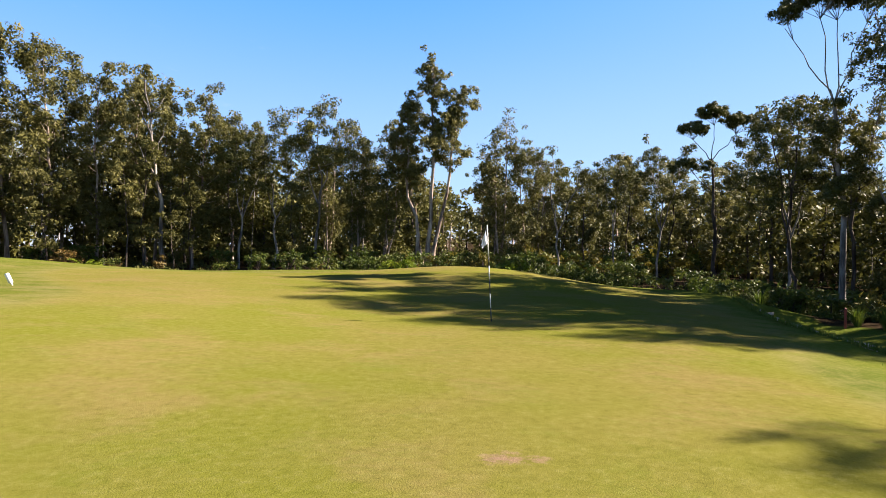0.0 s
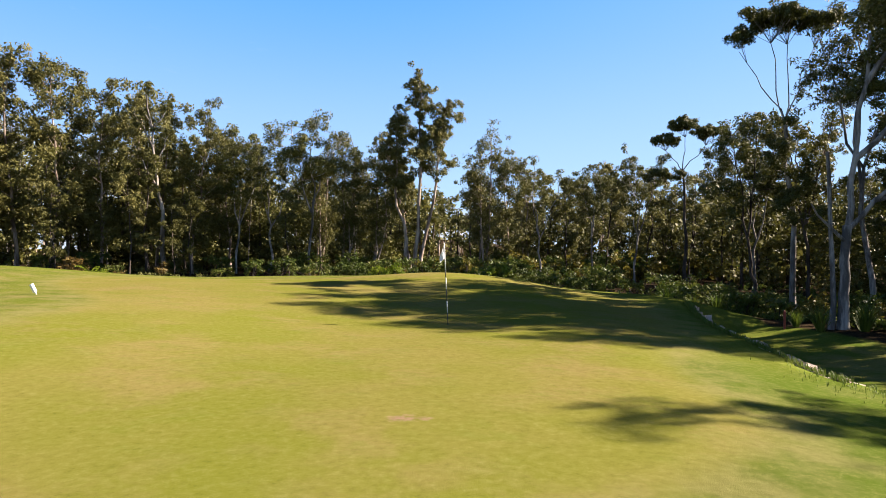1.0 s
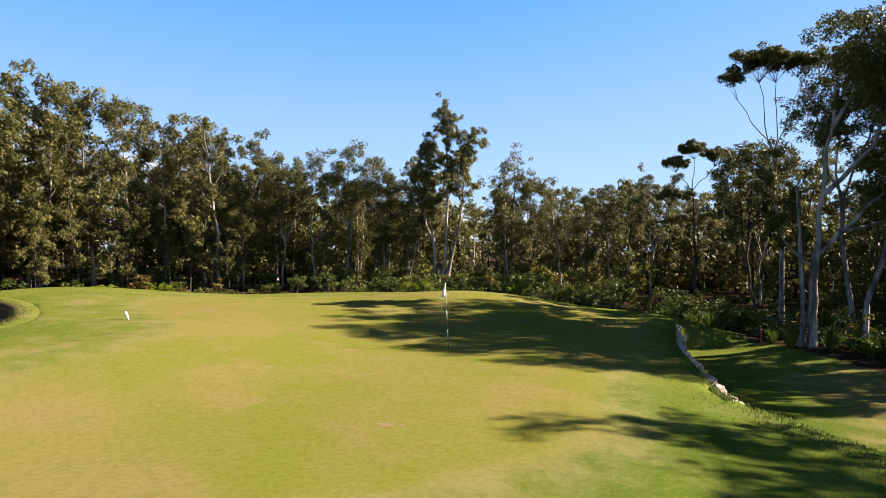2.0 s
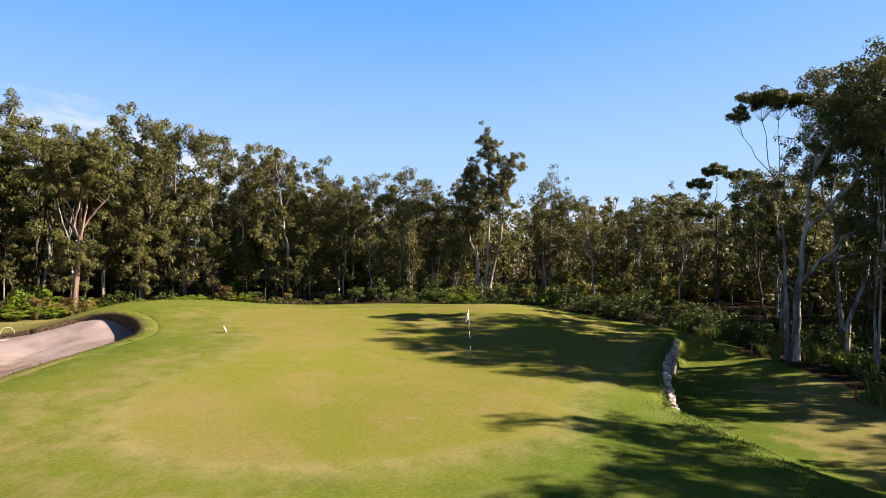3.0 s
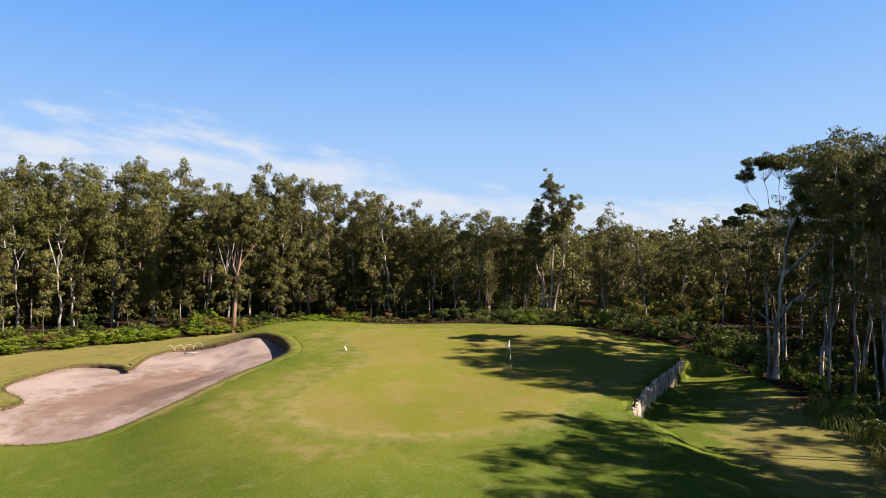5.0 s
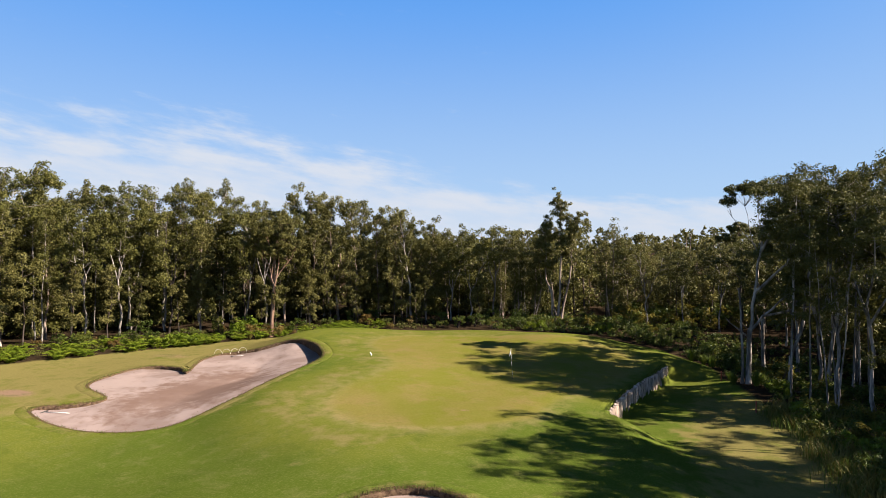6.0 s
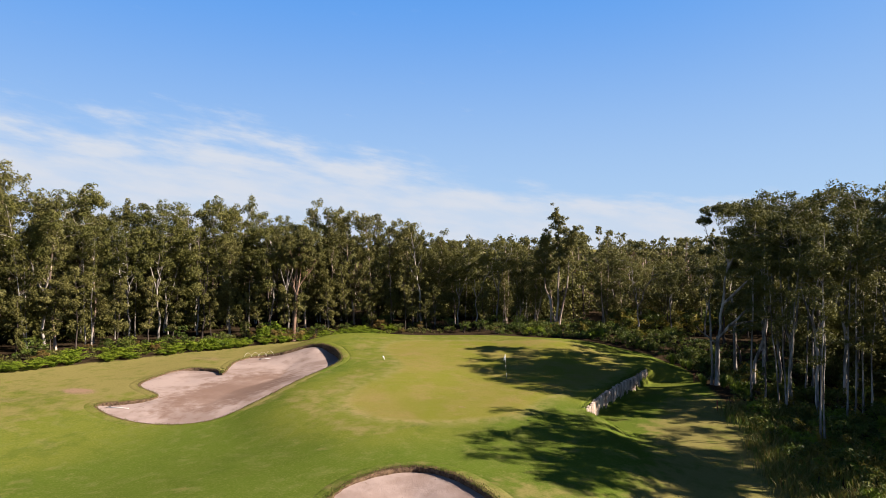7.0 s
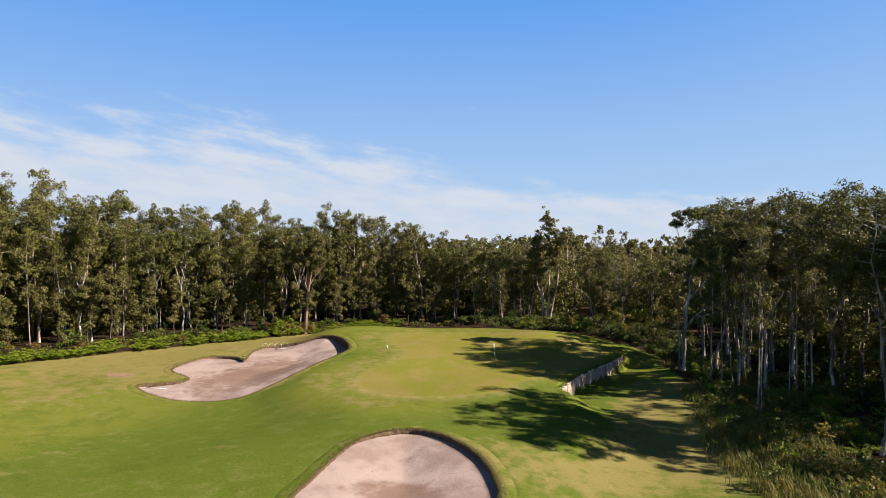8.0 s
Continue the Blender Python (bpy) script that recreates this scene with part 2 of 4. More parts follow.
class Bits:
    """Gathers vertices and faces of one mesh."""

    def __init__(self):
        self.v, self.f, self.s = [], [], []

    def add(self, verts, faces, slot=0):
        k = len(self.v)
        self.v += [tuple(p) for p in verts]
        self.f += [tuple(i + k for i in f) for f in faces]
        self.s += [slot] * len(faces)

    def tube(self, pts, radii, sides=6, slot=0, cap=True):
        rings, pts = [], [Vector(p) for p in pts]
        for i, (p, r) in enumerate(zip(pts, radii)):
            d = (pts[min(i + 1, len(pts) - 1)] - pts[max(i - 1, 0)]).normalized()
            u = d.cross(Vector((0.31, 0.95, 0.05))).normalized()
            v = d.cross(u)
            r = float(r)
            rings += [p + r * (math.cos(a) * u + math.sin(a) * v) for a in [2 * math.pi * j / sides for j in range(sides)]]
        fs = [(i * sides + j, i * sides + (j + 1) % sides, (i + 1) * sides + (j + 1) % sides, (i + 1) * sides + j) for i in range(len(pts) - 1) for j in range(sides)]
        if cap:
            fs += [tuple(range(sides - 1, -1, -1)), tuple(range((len(pts) - 1) * sides, len(pts) * sides))]
        self.add(rings, fs, slot)

    def box(self, m, sx, sy, sz, slot=0):
        c = [m @ Vector((x * sx / 2, y * sy / 2, z * sz / 2)) for x in (-1, 1) for y in (-1, 1) for z in (-1, 1)]
        self.add(c, [(0, 1, 3, 2), (4, 6, 7, 5), (0, 4, 5, 1), (2, 3, 7, 6), (0, 2, 6, 4), (1, 5, 7, 3)], slot)

    def mesh(self, name, mats, smooth=True):
        return mesh_from(name, self.v, self.f, mats, smooth, self.s)


def ease(a, b, v):
    t = np.clip((np.asarray(v, float) - a) / (b - a), 0, 1)
    return t * t * (3 - 2 * t)


def loop(points, per=6):
    """A closed smooth curve through a few points."""
    p, out = np.array(points, float), []
    k = len(p)
    for i in range(k):
        a, b, c, d = p[i - 1], p[i], p[(i + 1) % k], p[(i + 2) % k]
        for j in range(per):
            t = j / per
            out.append(0.5 * (2 * b + (c - a) * t + (2 * a - 5 * b + 4 * c - d) * t * t + (3 * b - a - 3 * c + d) * t ** 3))
    return np.array(out)


def inside_distance(poly, x, y):
    """Distance to a closed outline: positive inside, negative outside."""
    x, y = np.asarray(x, float), np.asarray(y, float)
    best, odd = np.full(x.shape, 1e18), np.zeros(x.shape, bool)
    for (ax, ay), (bx, by) in zip(poly, np.roll(poly, -1, 0)):
        ex, ey = bx - ax, by - ay
        t = np.clip(((x - ax) * ex + (y - ay) * ey) / (ex * ex + ey * ey + 1e-12), 0, 1)
        best = np.minimum(best, (x - ax - t * ex) ** 2 + (y - ay - t * ey) ** 2)
        if abs(ey) > 1e-12:
            odd ^= ((ay > y) != (by > y)) & (x < ax + (y - ay) / ey * ex)
    return np.where(odd, 1, -1) * np.sqrt(best)


def bell(x, y, cx, cy, sx, sy):
    return np.exp(-((x - cx) / sx) ** 2 - ((y - cy) / sy) ** 2)


# ---- the lie of the land ----
PLATEAU = loop([(8.3, 9.0), (8.55, 11), (9.0, 14), (9.6, 17), (10.5, 20.4), (11.3, 23.4), (10.5, 28), (6, 32.5), (-2, 34), (-12, 32.5), (-19, 29), (-22.5, 24), (-19, 20.5), (-14.6, 15), (-13, 9), (-11, 4),
                (-7, 0.5), (0, -2), (6, -2.6), (9.6, -1), (9.8, 2.2), (9.1, 5.4)])
GREEN = loop([(4.6, 3.6), (5.2, 7.2), (6.2, 11), (8.3, 16), (9.2, 21), (8, 26.5), (3, 30.5), (-6, 30.5), (-13, 28), (-14.5, 23), (-11.8, 18.6), (-8.5, 14.5), (-7.7, 10), (-8.3, 6), (-6.8, 2),
              (-3, -0.1), (1, 0.8)])
BUNKER_LEFT = loop([(-25.9, -2.0), (-23.2, -3.2), (-19.4, -3.2), (-15.9, -1.6), (-14.7, 2.2), (-14.5, 7), (-14.4, 11), (-15.2, 15), (-18.6, 19.4), (-22, 20.9), (-24.8, 19.6), (-27.3, 18.2),
                    (-27.2, 14.8), (-24.6, 10), (-26.4, 10.9), (-29, 10.2), (-29.2, 6.8), (-27.8, 3.6), (-23.8, 1.7), (-24.3, -0.2)])
BUNKER_NEAR = loop([(1.9, -18.4), (1.2, -16), (0.7, -13), (0.6, -10.6), (1.6, -8.5), (3.2, -7.6), (5.2, -8.2), (7.6, -10), (9.3, -12.2), (10.3, -14.6), (9.8, -18), (6, -20)])
# edges of the woods: trees stand beyond them
WOOD_LEFT = [(-90, -40), (-62, -22), (-46, -8), (-41.5, 2), (-38, 11), (-35, 19), (-31.5, 25), (-28, 31), (-20, 36), (-8, 37.5), (3, 38), (11, 36), (14.5, 30), (15.5, 25), (17.5, 19), (19.5, 12), (20.3, 5), (21.2, -2),
             (23, -8), (26, -18), (34, -40), (60, -90), (400, -90), (400, 500), (-400, 500), (-400, -40)]
WOOD = np.array(WOOD_LEFT, float)


def land(x, y):
    """Height of the ground, bunkers left out."""
    x, y = np.asarray(x, float), np.asarray(y, float)
    inner = (-0.12 + 0.12 * ease(4, 13, y) + 0.42 * ease(0, -11, x) * ease(0, 9, y) + 0.3 * ease(14, 30, y) * ease(-24, -3, x) + 0.5 * bell(x, y, 0.8, 30, 5, 6) + 0.62 * bell(x, y, -21, 25.5, 5, 6)
             - 0.3 * bell(x, y, -10, 31, 5.5, 7) - 0.32 * ease(4, 10, x))
    right = -1.55 + 0.3 * ease(18, 30, x) + 0.8 * ease(8.5, -1, y) * ease(18, 9, x)
    left = -0.55 + 0.45 * ease(-34, -44, x)
    outer = left + (right - left) * ease(-6, 9, x)
    outer = outer - 1.0 * bell(x, y, -17, -9, 10, 10) + 0.75 * bell(x, y, 4, -8, 9, 9)
    outer = outer + (0.15 - 0.5 * ease(3, 11, x) - 0.35 * bell(x, y, -12, 37, 10, 6) - outer) * ease(31, 42, y)
    outer = outer + 0.6 * bell(x, y, 18, 23.5, 4, 5)
    d = -inside_distance(PLATEAU, x, y)
    wall = ease(6.9, 7.9, y) * ease(26, 23, y) * ease(5, 7.5, x)
    bank = ease(-4, 2, y) * ease(9.2, 7.8, y) * ease(6, 8, x)
    wide = 7.0 - 6.68 * np.maximum(wall, 0.55 * bank)
    z = inner + (outer - inner) * ease(0, 1, (d - 0.16 * wall) / wide)
    return z + 9 * bell(x, y, -10, 300, 80, 70) + 0.05 * np.sin(x * 0.41 + y * 0.13) * np.sin(y * 0.37 - x * 0.11)


def lip_depth(poly):
    """How far the sand lies under the turf at each point of an outline: deep where it faces away from the fairway."""
    t = np.roll(poly, -1, 0) - np.roll(poly, 1, 0)
    t /= np.linalg.norm(t, axis=1)[:, None]
    area = np.sum(poly[:, 0] * np.roll(poly[:, 1], -1) - np.roll(poly[:, 0], -1) * poly[:, 1])
    out = np.stack([t[:, 1], -t[:, 0]], 1) * (1 if area > 0 else -1)
    face = ease(-0.25, 0.6, out[:, 1] + 0.25 * out[:, 0])
    steep = ease(-22, -19, poly[:, 0]) * ease(-10, -14, poly[:, 0]) * ease(9, 15, poly[:, 1])
    return out, 0.1 + 0.17 * face + 0.5 * steep


BUNKERS = [(BUNKER_LEFT, -1.2, 9.0), (BUNKER_NEAR, -1.1, 6.0)]


def sand_height(poly, floor, reach, x, y):
    d = inside_distance(poly, x, y)
    out, lip = lip_depth(poly)
    near = ((np.asarray(x)[..., None] - poly[:, 0]) ** 2 + (np.asarray(y)[..., None] - poly[:, 1]) ** 2)
    wgt = 1 / (near + 0.05) ** 1.5
    drop = (wgt * lip).sum(-1) / wgt.sum(-1)
    rim = (wgt * land(poly[:, 0], poly[:, 1])).sum(-1) / wgt.sum(-1)
    return rim - drop + (np.minimum(floor, rim - 0.25) - rim + drop) * ease(-0.6, reach, d)


def ground(x, y):
    """Height of the turf and, where sand lies, of the bed under it."""
    x, y = np.asarray(x, float), np.asarray(y, float)
    z = land(x, y)
    for poly, floor, reach in BUNKERS:
        d = inside_distance(poly, x, y)
        m = d > -0.42
        if m.any():
            z = z.copy()
            z[m] = sand_height(poly, floor, reach, x[m], y[m]) - 0.12
    return z


def at(x, y):
    return float(land(np.array([x]), np.array([y]))[0])


def steps(fine_a, fine_b, fine, coarse, far):
    """Grid lines: close together in the middle, wider and wider outwards."""
    out = list(np.arange(fine_a, fine_b + 1e-6, fine))
    s, v = fine, fine_b
    while v < far:
        s = min(s * 1.27, coarse)
        v += s
        out.append(v)
    s, v = fine, fine_a
    while v > -far:
        s = min(s * 1.27, coarse)
        v -= s
        out.insert(0, v)
    return np.array(out)


def turf_masks(x, y):
    """Where the turf is close-mown, lush, dry or bare, and where the woods begin."""
    dg = inside_distance(GREEN, x, y)
    dw = inside_distance(WOOD, x, y)
    dp = -inside_distance(PLATEAU, x, y)
    rim = np.maximum(inside_distance(BUNKER_LEFT, x, y), inside_distance(BUNKER_NEAR, x, y))
    return {
        "green": ease(-1.3, 1.3, dg),
        "lush": ease(1.5, 9, -dg) * ease(-24, -12, x) + 0.5 * bell(x, y, -11, 15, 3, 3) + 1.5 * bell(x, y, 6.6, 3.5, 3.6, 6) + 0.9 * bell(x, y, 11, 14, 2.2, 8),
        "collar": 0.5 * np.exp(-((dg + 0.3) / 0.6) ** 2) + 0.5 * np.exp(-(dg / 0.3) ** 2) * ease(8, 3, y) * ease(4, -1, x),
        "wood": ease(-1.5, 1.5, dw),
        "dry": 1.0 * ease(11, 15, x) * ease(-12, -4, y) * ease(24, 16, y) + 0.72 * ease(-21, -29, x) * ease(-16, -4, y) + 0.8 * bell(x, y, 12, -10, 5, 4) + 0.4 * ease(-1.6, 0.0, rim) * ease(-24, -14, y)
               + 0.55 * np.exp(-((dg + 2.2) / 1.8) ** 2) * ease(2, -4, x) + 0.3 * ease(0.2, 1.5, dp) * ease(-5, 3, y) * ease(4, -4, x),
        "bare": 1.0 * bell(x, y, 0.84, 4.35, 0.32, 0.28) + 0.3 * bell(x, y, 1.9, 6.6, 0.4, 0.3) + 1.2 * bell(x, y, 24.2, 9.4, 1.0, 0.7) + 0.95 * bell(x, y, -30.5, 0, 2.2, 1.2) + 0.6 * bell(x, y, -33, -4, 3.0, 1.6) + 0.6 * bell(x, y, -31, 15, 4.5, 2.2) + 0.5 * bell(x, y, 2.2, 3.4, 0.5, 0.2),
    }


gx, gy = steps(-31, 22, 0.36, 80, 2600), steps(-22, 35, 0.36, 80, 2600)
GX, GY = np.meshgrid(gx, gy)
GZ = ground(GX, GY)
nx, ny = len(gx), len(gy)
idx = np.arange(nx * ny).reshape(ny, nx)
quads = np.stack([idx[:-1, :-1], idx[:-1, 1:], idx[1:, 1:], idx[1:, :-1]], -1).reshape(-1, 4)
me = bpy.data.meshes.new("ground")
me.from_pydata(np.stack([GX, GY, GZ], -1).reshape(-1, 3).tolist(), [], quads.tolist())
me.polygons.foreach_set("use_smooth", [True] * len(me.polygons))
me.materials.append(GROUND)
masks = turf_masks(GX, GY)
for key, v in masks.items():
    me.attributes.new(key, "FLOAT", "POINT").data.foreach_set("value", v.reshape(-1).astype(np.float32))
tagged(new("ground", me), "mown golf green, fairway and woodland floor coloured dark for shade", "ground", kind="structure")

# ---- bunkers ----


def bunker(poly, floor, reach, label, damp_at):
    cx, cy = poly.mean(0)
    ob = tagged(empty("bunker", cx, cy, at(cx, cy) - 1.0), label, "sand bunker")
    inv = ob.matrix_basis.inverted()
    out, lip = lip_depth(poly)
    # sand: a fine grid cut along the outline
    s = 0.3
    xs, ys = np.arange(poly[:, 0].min() - s, poly[:, 0].max() + s, s), np.arange(poly[:, 1].min() - s, poly[:, 1].max() + s, s)
    X, Y = np.meshgrid(xs, ys)
    d = inside_distance(poly, X, Y)
    Z = sand_height(poly, floor, reach, X, Y)
    Z += 0.012 * np.sin(X * 3.1 + Y * 1.7) * np.sin(Y * 2.3 - X) + 0.01 * np.sin(X * 0.9) * np.sin(Y * 1.1)
    keep = (d[:-1, :-1] > -0.34) & (d[1:, 1:] > -0.34) & (d[:-1, 1:] > -0.34) & (d[1:, :-1] > -0.34)
    i = np.arange(X.size).reshape(X.shape)
    q = np.stack([i[:-1, :-1], i[:-1, 1:], i[1:, 1:], i[1:, :-1]], -1)[keep]
    used = np.unique(q)
    back = np.full(X.size, -1)
    back[used] = np.arange(len(used))
    pts = np.stack([X, Y, Z], -1).reshape(-1, 3)[used]
    me = mesh_from("sand", [inv @ Vector(p) for p in pts], back[q], [SAND])
    me.attributes.new("damp", "FLOAT", "POINT").data.foreach_set("value", bell(pts[:, 0], pts[:, 1], *damp_at).astype(np.float32))
    child("sand", me, ob, "pale pinkish raked sand")
    # turf lip: a rounded roll of grass and a ragged face of soil
    rng = np.random.default_rng(len(poly))
    fine = loop(poly[::2], 10)
    out, lip = lip_depth(fine)
    rag = rng.normal(0, 0.014, len(fine))
    rag = rag + 0.5 * np.roll(rag, 1) + 0.5 * np.roll(rag, -1)
    base = land(fine[:, 0], fine[:, 1])
    rings, slot = [], []
    for off, up in ((0.98, -0.06), (0.84, 0.006), (0.45, 0.008), (0.2, 0.01), (0.06, 0.004), (0.0, -0.025), (-0.03, -0.07)):
        p = fine + out * (off + (rag * 0.8 if off < 0.5 else 0))[:, None] if off < 0.5 else fine + out * off
        if off > 0.1:      # narrow tongues of turf keep a narrow roll
            tight = inside_distance(poly, p[:, 0], p[:, 1]) > -0.6 * off
            p[tight] = fine[tight] + out[tight] * 0.3 * off
        rings.append(np.c_[p, land(p[:, 0], p[:, 1]) + up + (rag * 0.5 if off < 0.5 else 0)])
    p = fine + out * (0.02 + rag * 0.8)[:, None]
    rings.append(np.c_[p, base - lip - 0.1])
    k = len(fine)
    allv = np.concatenate(rings)
    fs, sl = [], []
    for r in range(len(rings) - 1):
        for j in range(k):
            fs.append((r * k + j, r * k + (j + 1) % k, (r + 1) * k + (j + 1) % k, (r + 1) * k + j))
            sl.append(1 if r >= 5 else 2 if r < 3 else 0)
    lipmesh = mesh_from("lip", [inv @ Vector(v) for v in allv], fs, [BLADE_TURF, SOIL, GROUND], True, sl)
    for key, v in turf_masks(allv[:, 0], allv[:, 1]).items():
        lipmesh.attributes.new(key, "FLOAT", "POINT").data.foreach_set("value", v.astype(np.float32))
    child("lip", lipmesh, ob, "ragged turf lip over dark soil")
    return fine, out, lip


BLADE_TURF, n = material("lip_turf")
pos = n.add("ShaderNodeTexCoord").outputs["Object"]
c = n.mix(n.step(n.noise(0.8, 4, 0.6, pos), 0.42, 0.62), (0.12, 0.078, 0.05), (0.1, 0.09, 0.026))
c = n.mix(n.math("MULTIPLY", n.step(n.noise(22, 4, 0.7, pos), 0.42, 0.62), 0.7), c, (0.05, 0.04, 0.02))
n.surface(c, 0.9, n.bump(n.noise(40, 4, 0.7, pos), 0.8, 0.04), 0.0)
LIPS = [bunker(*BUNKERS[0], "large kidney-shaped bunker of pale sand beside the green", (-20, 6, 5, 9)),
        bunker(*BUNKERS[1], "round greenside bunker of pale sand with turf lip", (5.2, -15.0, 2.8, 1.8))]

# ---- leaves, blades and stems ----


def leaf_cloud(rng, centres, radii, counts, length, width, droop=0.6, squash=0.8, puffs=4):
    """Small pointed leaves on the outside of close puffs, some to each clump, facing outwards: vertices and faces."""
    c, r0 = np.array(centres, float), np.array(radii, float)
    off = rng.normal(0, 1, (len(c), puffs, 3))
    off /= np.linalg.norm(off, axis=2)[..., None]
    off *= (r0[:, None] * rng.uniform(0.3, 0.8, (len(c), puffs)))[..., None] * np.array([1, 1, squash])
    size = r0[:, None] * rng.uniform(0.36, 0.6, (len(c), puffs))
    i = np.repeat(np.arange(len(c)), counts)
    k = len(i)
    j = rng.integers(0, puffs, k)
    d = rng.normal(0, 1, (k, 3)) + np.array([0, 0, 0.35])
    d /= np.linalg.norm(d, axis=1)[:, None]
    p = c[i] + off[i, j] + d * (size[i, j] * rng.uniform(0.25, 1.0, k) ** 0.5)[:, None] * np.array([1, 1, squash])
    out = d + rng.normal(0, 0.4, (k, 3))
    out /= np.linalg.norm(out, axis=1)[:, None]
    axis = rng.normal(0, 0.8, (k, 3))
    axis[:, 2] -= droop
    axis -= out * (axis * out).sum(1)[:, None]
    axis /= np.linalg.norm(axis, axis=1)[:, None] + 1e-9
    side = np.cross(out, axis)
    ln = (length * rng.uniform(0.65, 1.35, k))[:, None]
    wd = (width * rng.uniform(0.7, 1.3, k))[:, None]
    v = np.stack([p - side * wd * 0.5, p + side * wd * 0.5, p + axis * ln], 1).reshape(-1, 3)
    f = np.arange(k * 3).reshape(-1, 3)
    return v, f


def bend(rng, a, b, parts, wander):
    """A crooked line from a to b."""
    a, b = np.array(a, float), np.array(b, float)
    t = np.linspace(0, 1, parts + 1)[:, None]
    off = np.cumsum(rng.normal(0, wander, (parts + 1, 3)), 0)
    off -= off[0] + (off[-1] - off[0]) * t
    off[:, 2] *= 0.3
    return a + (b - a) * t + off


class Tree:
    """Stems and limbs, and the clumps of leaves at their ends."""

    def __init__(self, seed, sides=7):
        self.rng, self.wood, self.sides = np.random.default_rng(seed), Bits(), sides
        self.centres, self.radii = [], []

    def stem(self, a, b, r0, r1, parts=7, wander=0.12, root=True, sides=0):
        line = bend(self.rng, a, b, parts, wander)
        rad = r0 + (r1 - r0) * np.linspace(0, 1, parts + 1) ** 0.85
        if root:
            rad[0] *= 1.35
            line[0][2] -= 0.4
        self.wood.tube(line, rad, sides or (self.sides if r0 > 0.07 else 5), 0, False)
        return line

    def clump(self, p, r):
        self.centres.append(np.array(p, float))
        self.radii.append(r)

    def limb(self, line, t, angle, reach, rise, r0, size, twigs=2):
        k = len(line) - 1
        i = min(int(t * k), k - 1)
        a = line[i] + (line[i + 1] - line[i]) * (t * k - i)
        b = a + np.array([math.cos(angle) * reach, math.sin(angle) * reach, rise])
        l = self.stem(a, b, r0, r0 * 0.35, 4, 0.07 * reach, False, 4)
        self.clump(b, size)
        for _ in range(twigs):
            q = l[self.rng.integers(2, 5)] + self.rng.normal(0, 0.55, 3) * (size + 0.2)
            self.wood.tube([l[2], (l[2] + q) / 2 + np.array([0, 0, 0.1]), q], [r0 * 0.45, r0 * 0.3, r0 * 0.15], 3, 0, False)
            self.clump(q, size * self.rng.uniform(0.6, 0.95))
        return l

    def meshes(self, name, bark_mat, leaf_mat, leaves, length, width, droop=0.6, squash=0.8):
        w = np.array(self.radii) ** 2
        counts = np.maximum((leaves * w / w.sum()).astype(int), 3)
        v, f = leaf_cloud(self.rng, self.centres, self.radii, counts, length, width, droop, squash)
        return self.wood.mesh(name + "_trunk", [bark_mat]), mesh_from(name + "_crown", v, f, [leaf_mat], False)


def paperbark(seed, h, stems=1, leaves=8400):
    t = Tree(seed, 6)
    rng = t.rng
    for s in range(stems):
        a = rng.uniform(0, 6.3)
        top = (math.cos(a) * 0.09 * h * (s > 0) + rng.normal(0, 0.35), math.sin(a) * 0.09 * h * (s > 0) + rng.normal(0, 0.35), h * (1 - 0.12 * s))
        line = t.stem((math.cos(a) * 0.2 * s, math.sin(a) * 0.2 * s, 0), top, 0.0105 * h * (1 - 0.15 * s), 0.03, 8, 0.16)
        k = int(26 / stems ** 0.5)
        for j in range(k):
            u = 0.16 + 0.82 * (j + rng.uniform(0, 0.8)) / k
            wide = 0.105 * h * (0.55 + 0.75 * math.sin(math.pi * min(1, (u - 0.02) / 1.02)) ** 0.9)
            t.limb(line, u, rng.uniform(0, 6.3), wide * rng.uniform(0.25, 1.0), rng.uniform(0.3, 1.5), 0.03, rng.uniform(0.65, 1.05), 2)
        t.clump(line[-1], 0.6)
        t.clump(line[-1] - np.array([0.1, 0.1, 0.9]), 0.8)
    return t.meshes("paperbark", BARK_PAPER, LEAF_OLIVE, leaves, 0.22, 0.14, 0.6, 1.0)


def gum(seed, h, leaves=9300, bark_mat=None, low=0.3, wide=1.0, leaf_mat=None, leaf=0.2):
    t = Tree(seed, 6)
    rng = t.rng
    fork = rng.uniform(0.3, 0.42) * h
    lean = rng.normal(0, 0.5, 2)
    trunk = t.stem((0, 0, 0), (lean[0], lean[1], fork), 0.0098 * h, 0.0068 * h, 6, 0.12)
    for s in range(3):
        a = 2.1 * s + rng.uniform(0, 1.2)
        reach = rng.uniform(0.09, 0.17) * h * wide
        tip = trunk[-1] + np.array([math.cos(a) * reach, math.sin(a) * reach, (h - fork) * rng.uniform(0.82, 1.0)])
        line = t.stem(trunk[-1] - np.array([0, 0, 0.1]), tip, 0.0058 * h, 0.025, 6, 0.24, False)
        for j in range(7):
            u = low + (0.98 - low) * (j + rng.uniform(0, 0.9)) / 7
            t.limb(line, u, a + rng.normal(0, 1.4), rng.uniform(0.7, 2.0) * wide, rng.uniform(0.1, 0.9), 0.035, rng.uniform(0.7, 1.15), 2)
        t.clump(tip, 0.9)
    return t.meshes("gum", bark_mat or BARK_GUM, leaf_mat or LEAF_GREEN, leaves, leaf, leaf * 0.6)


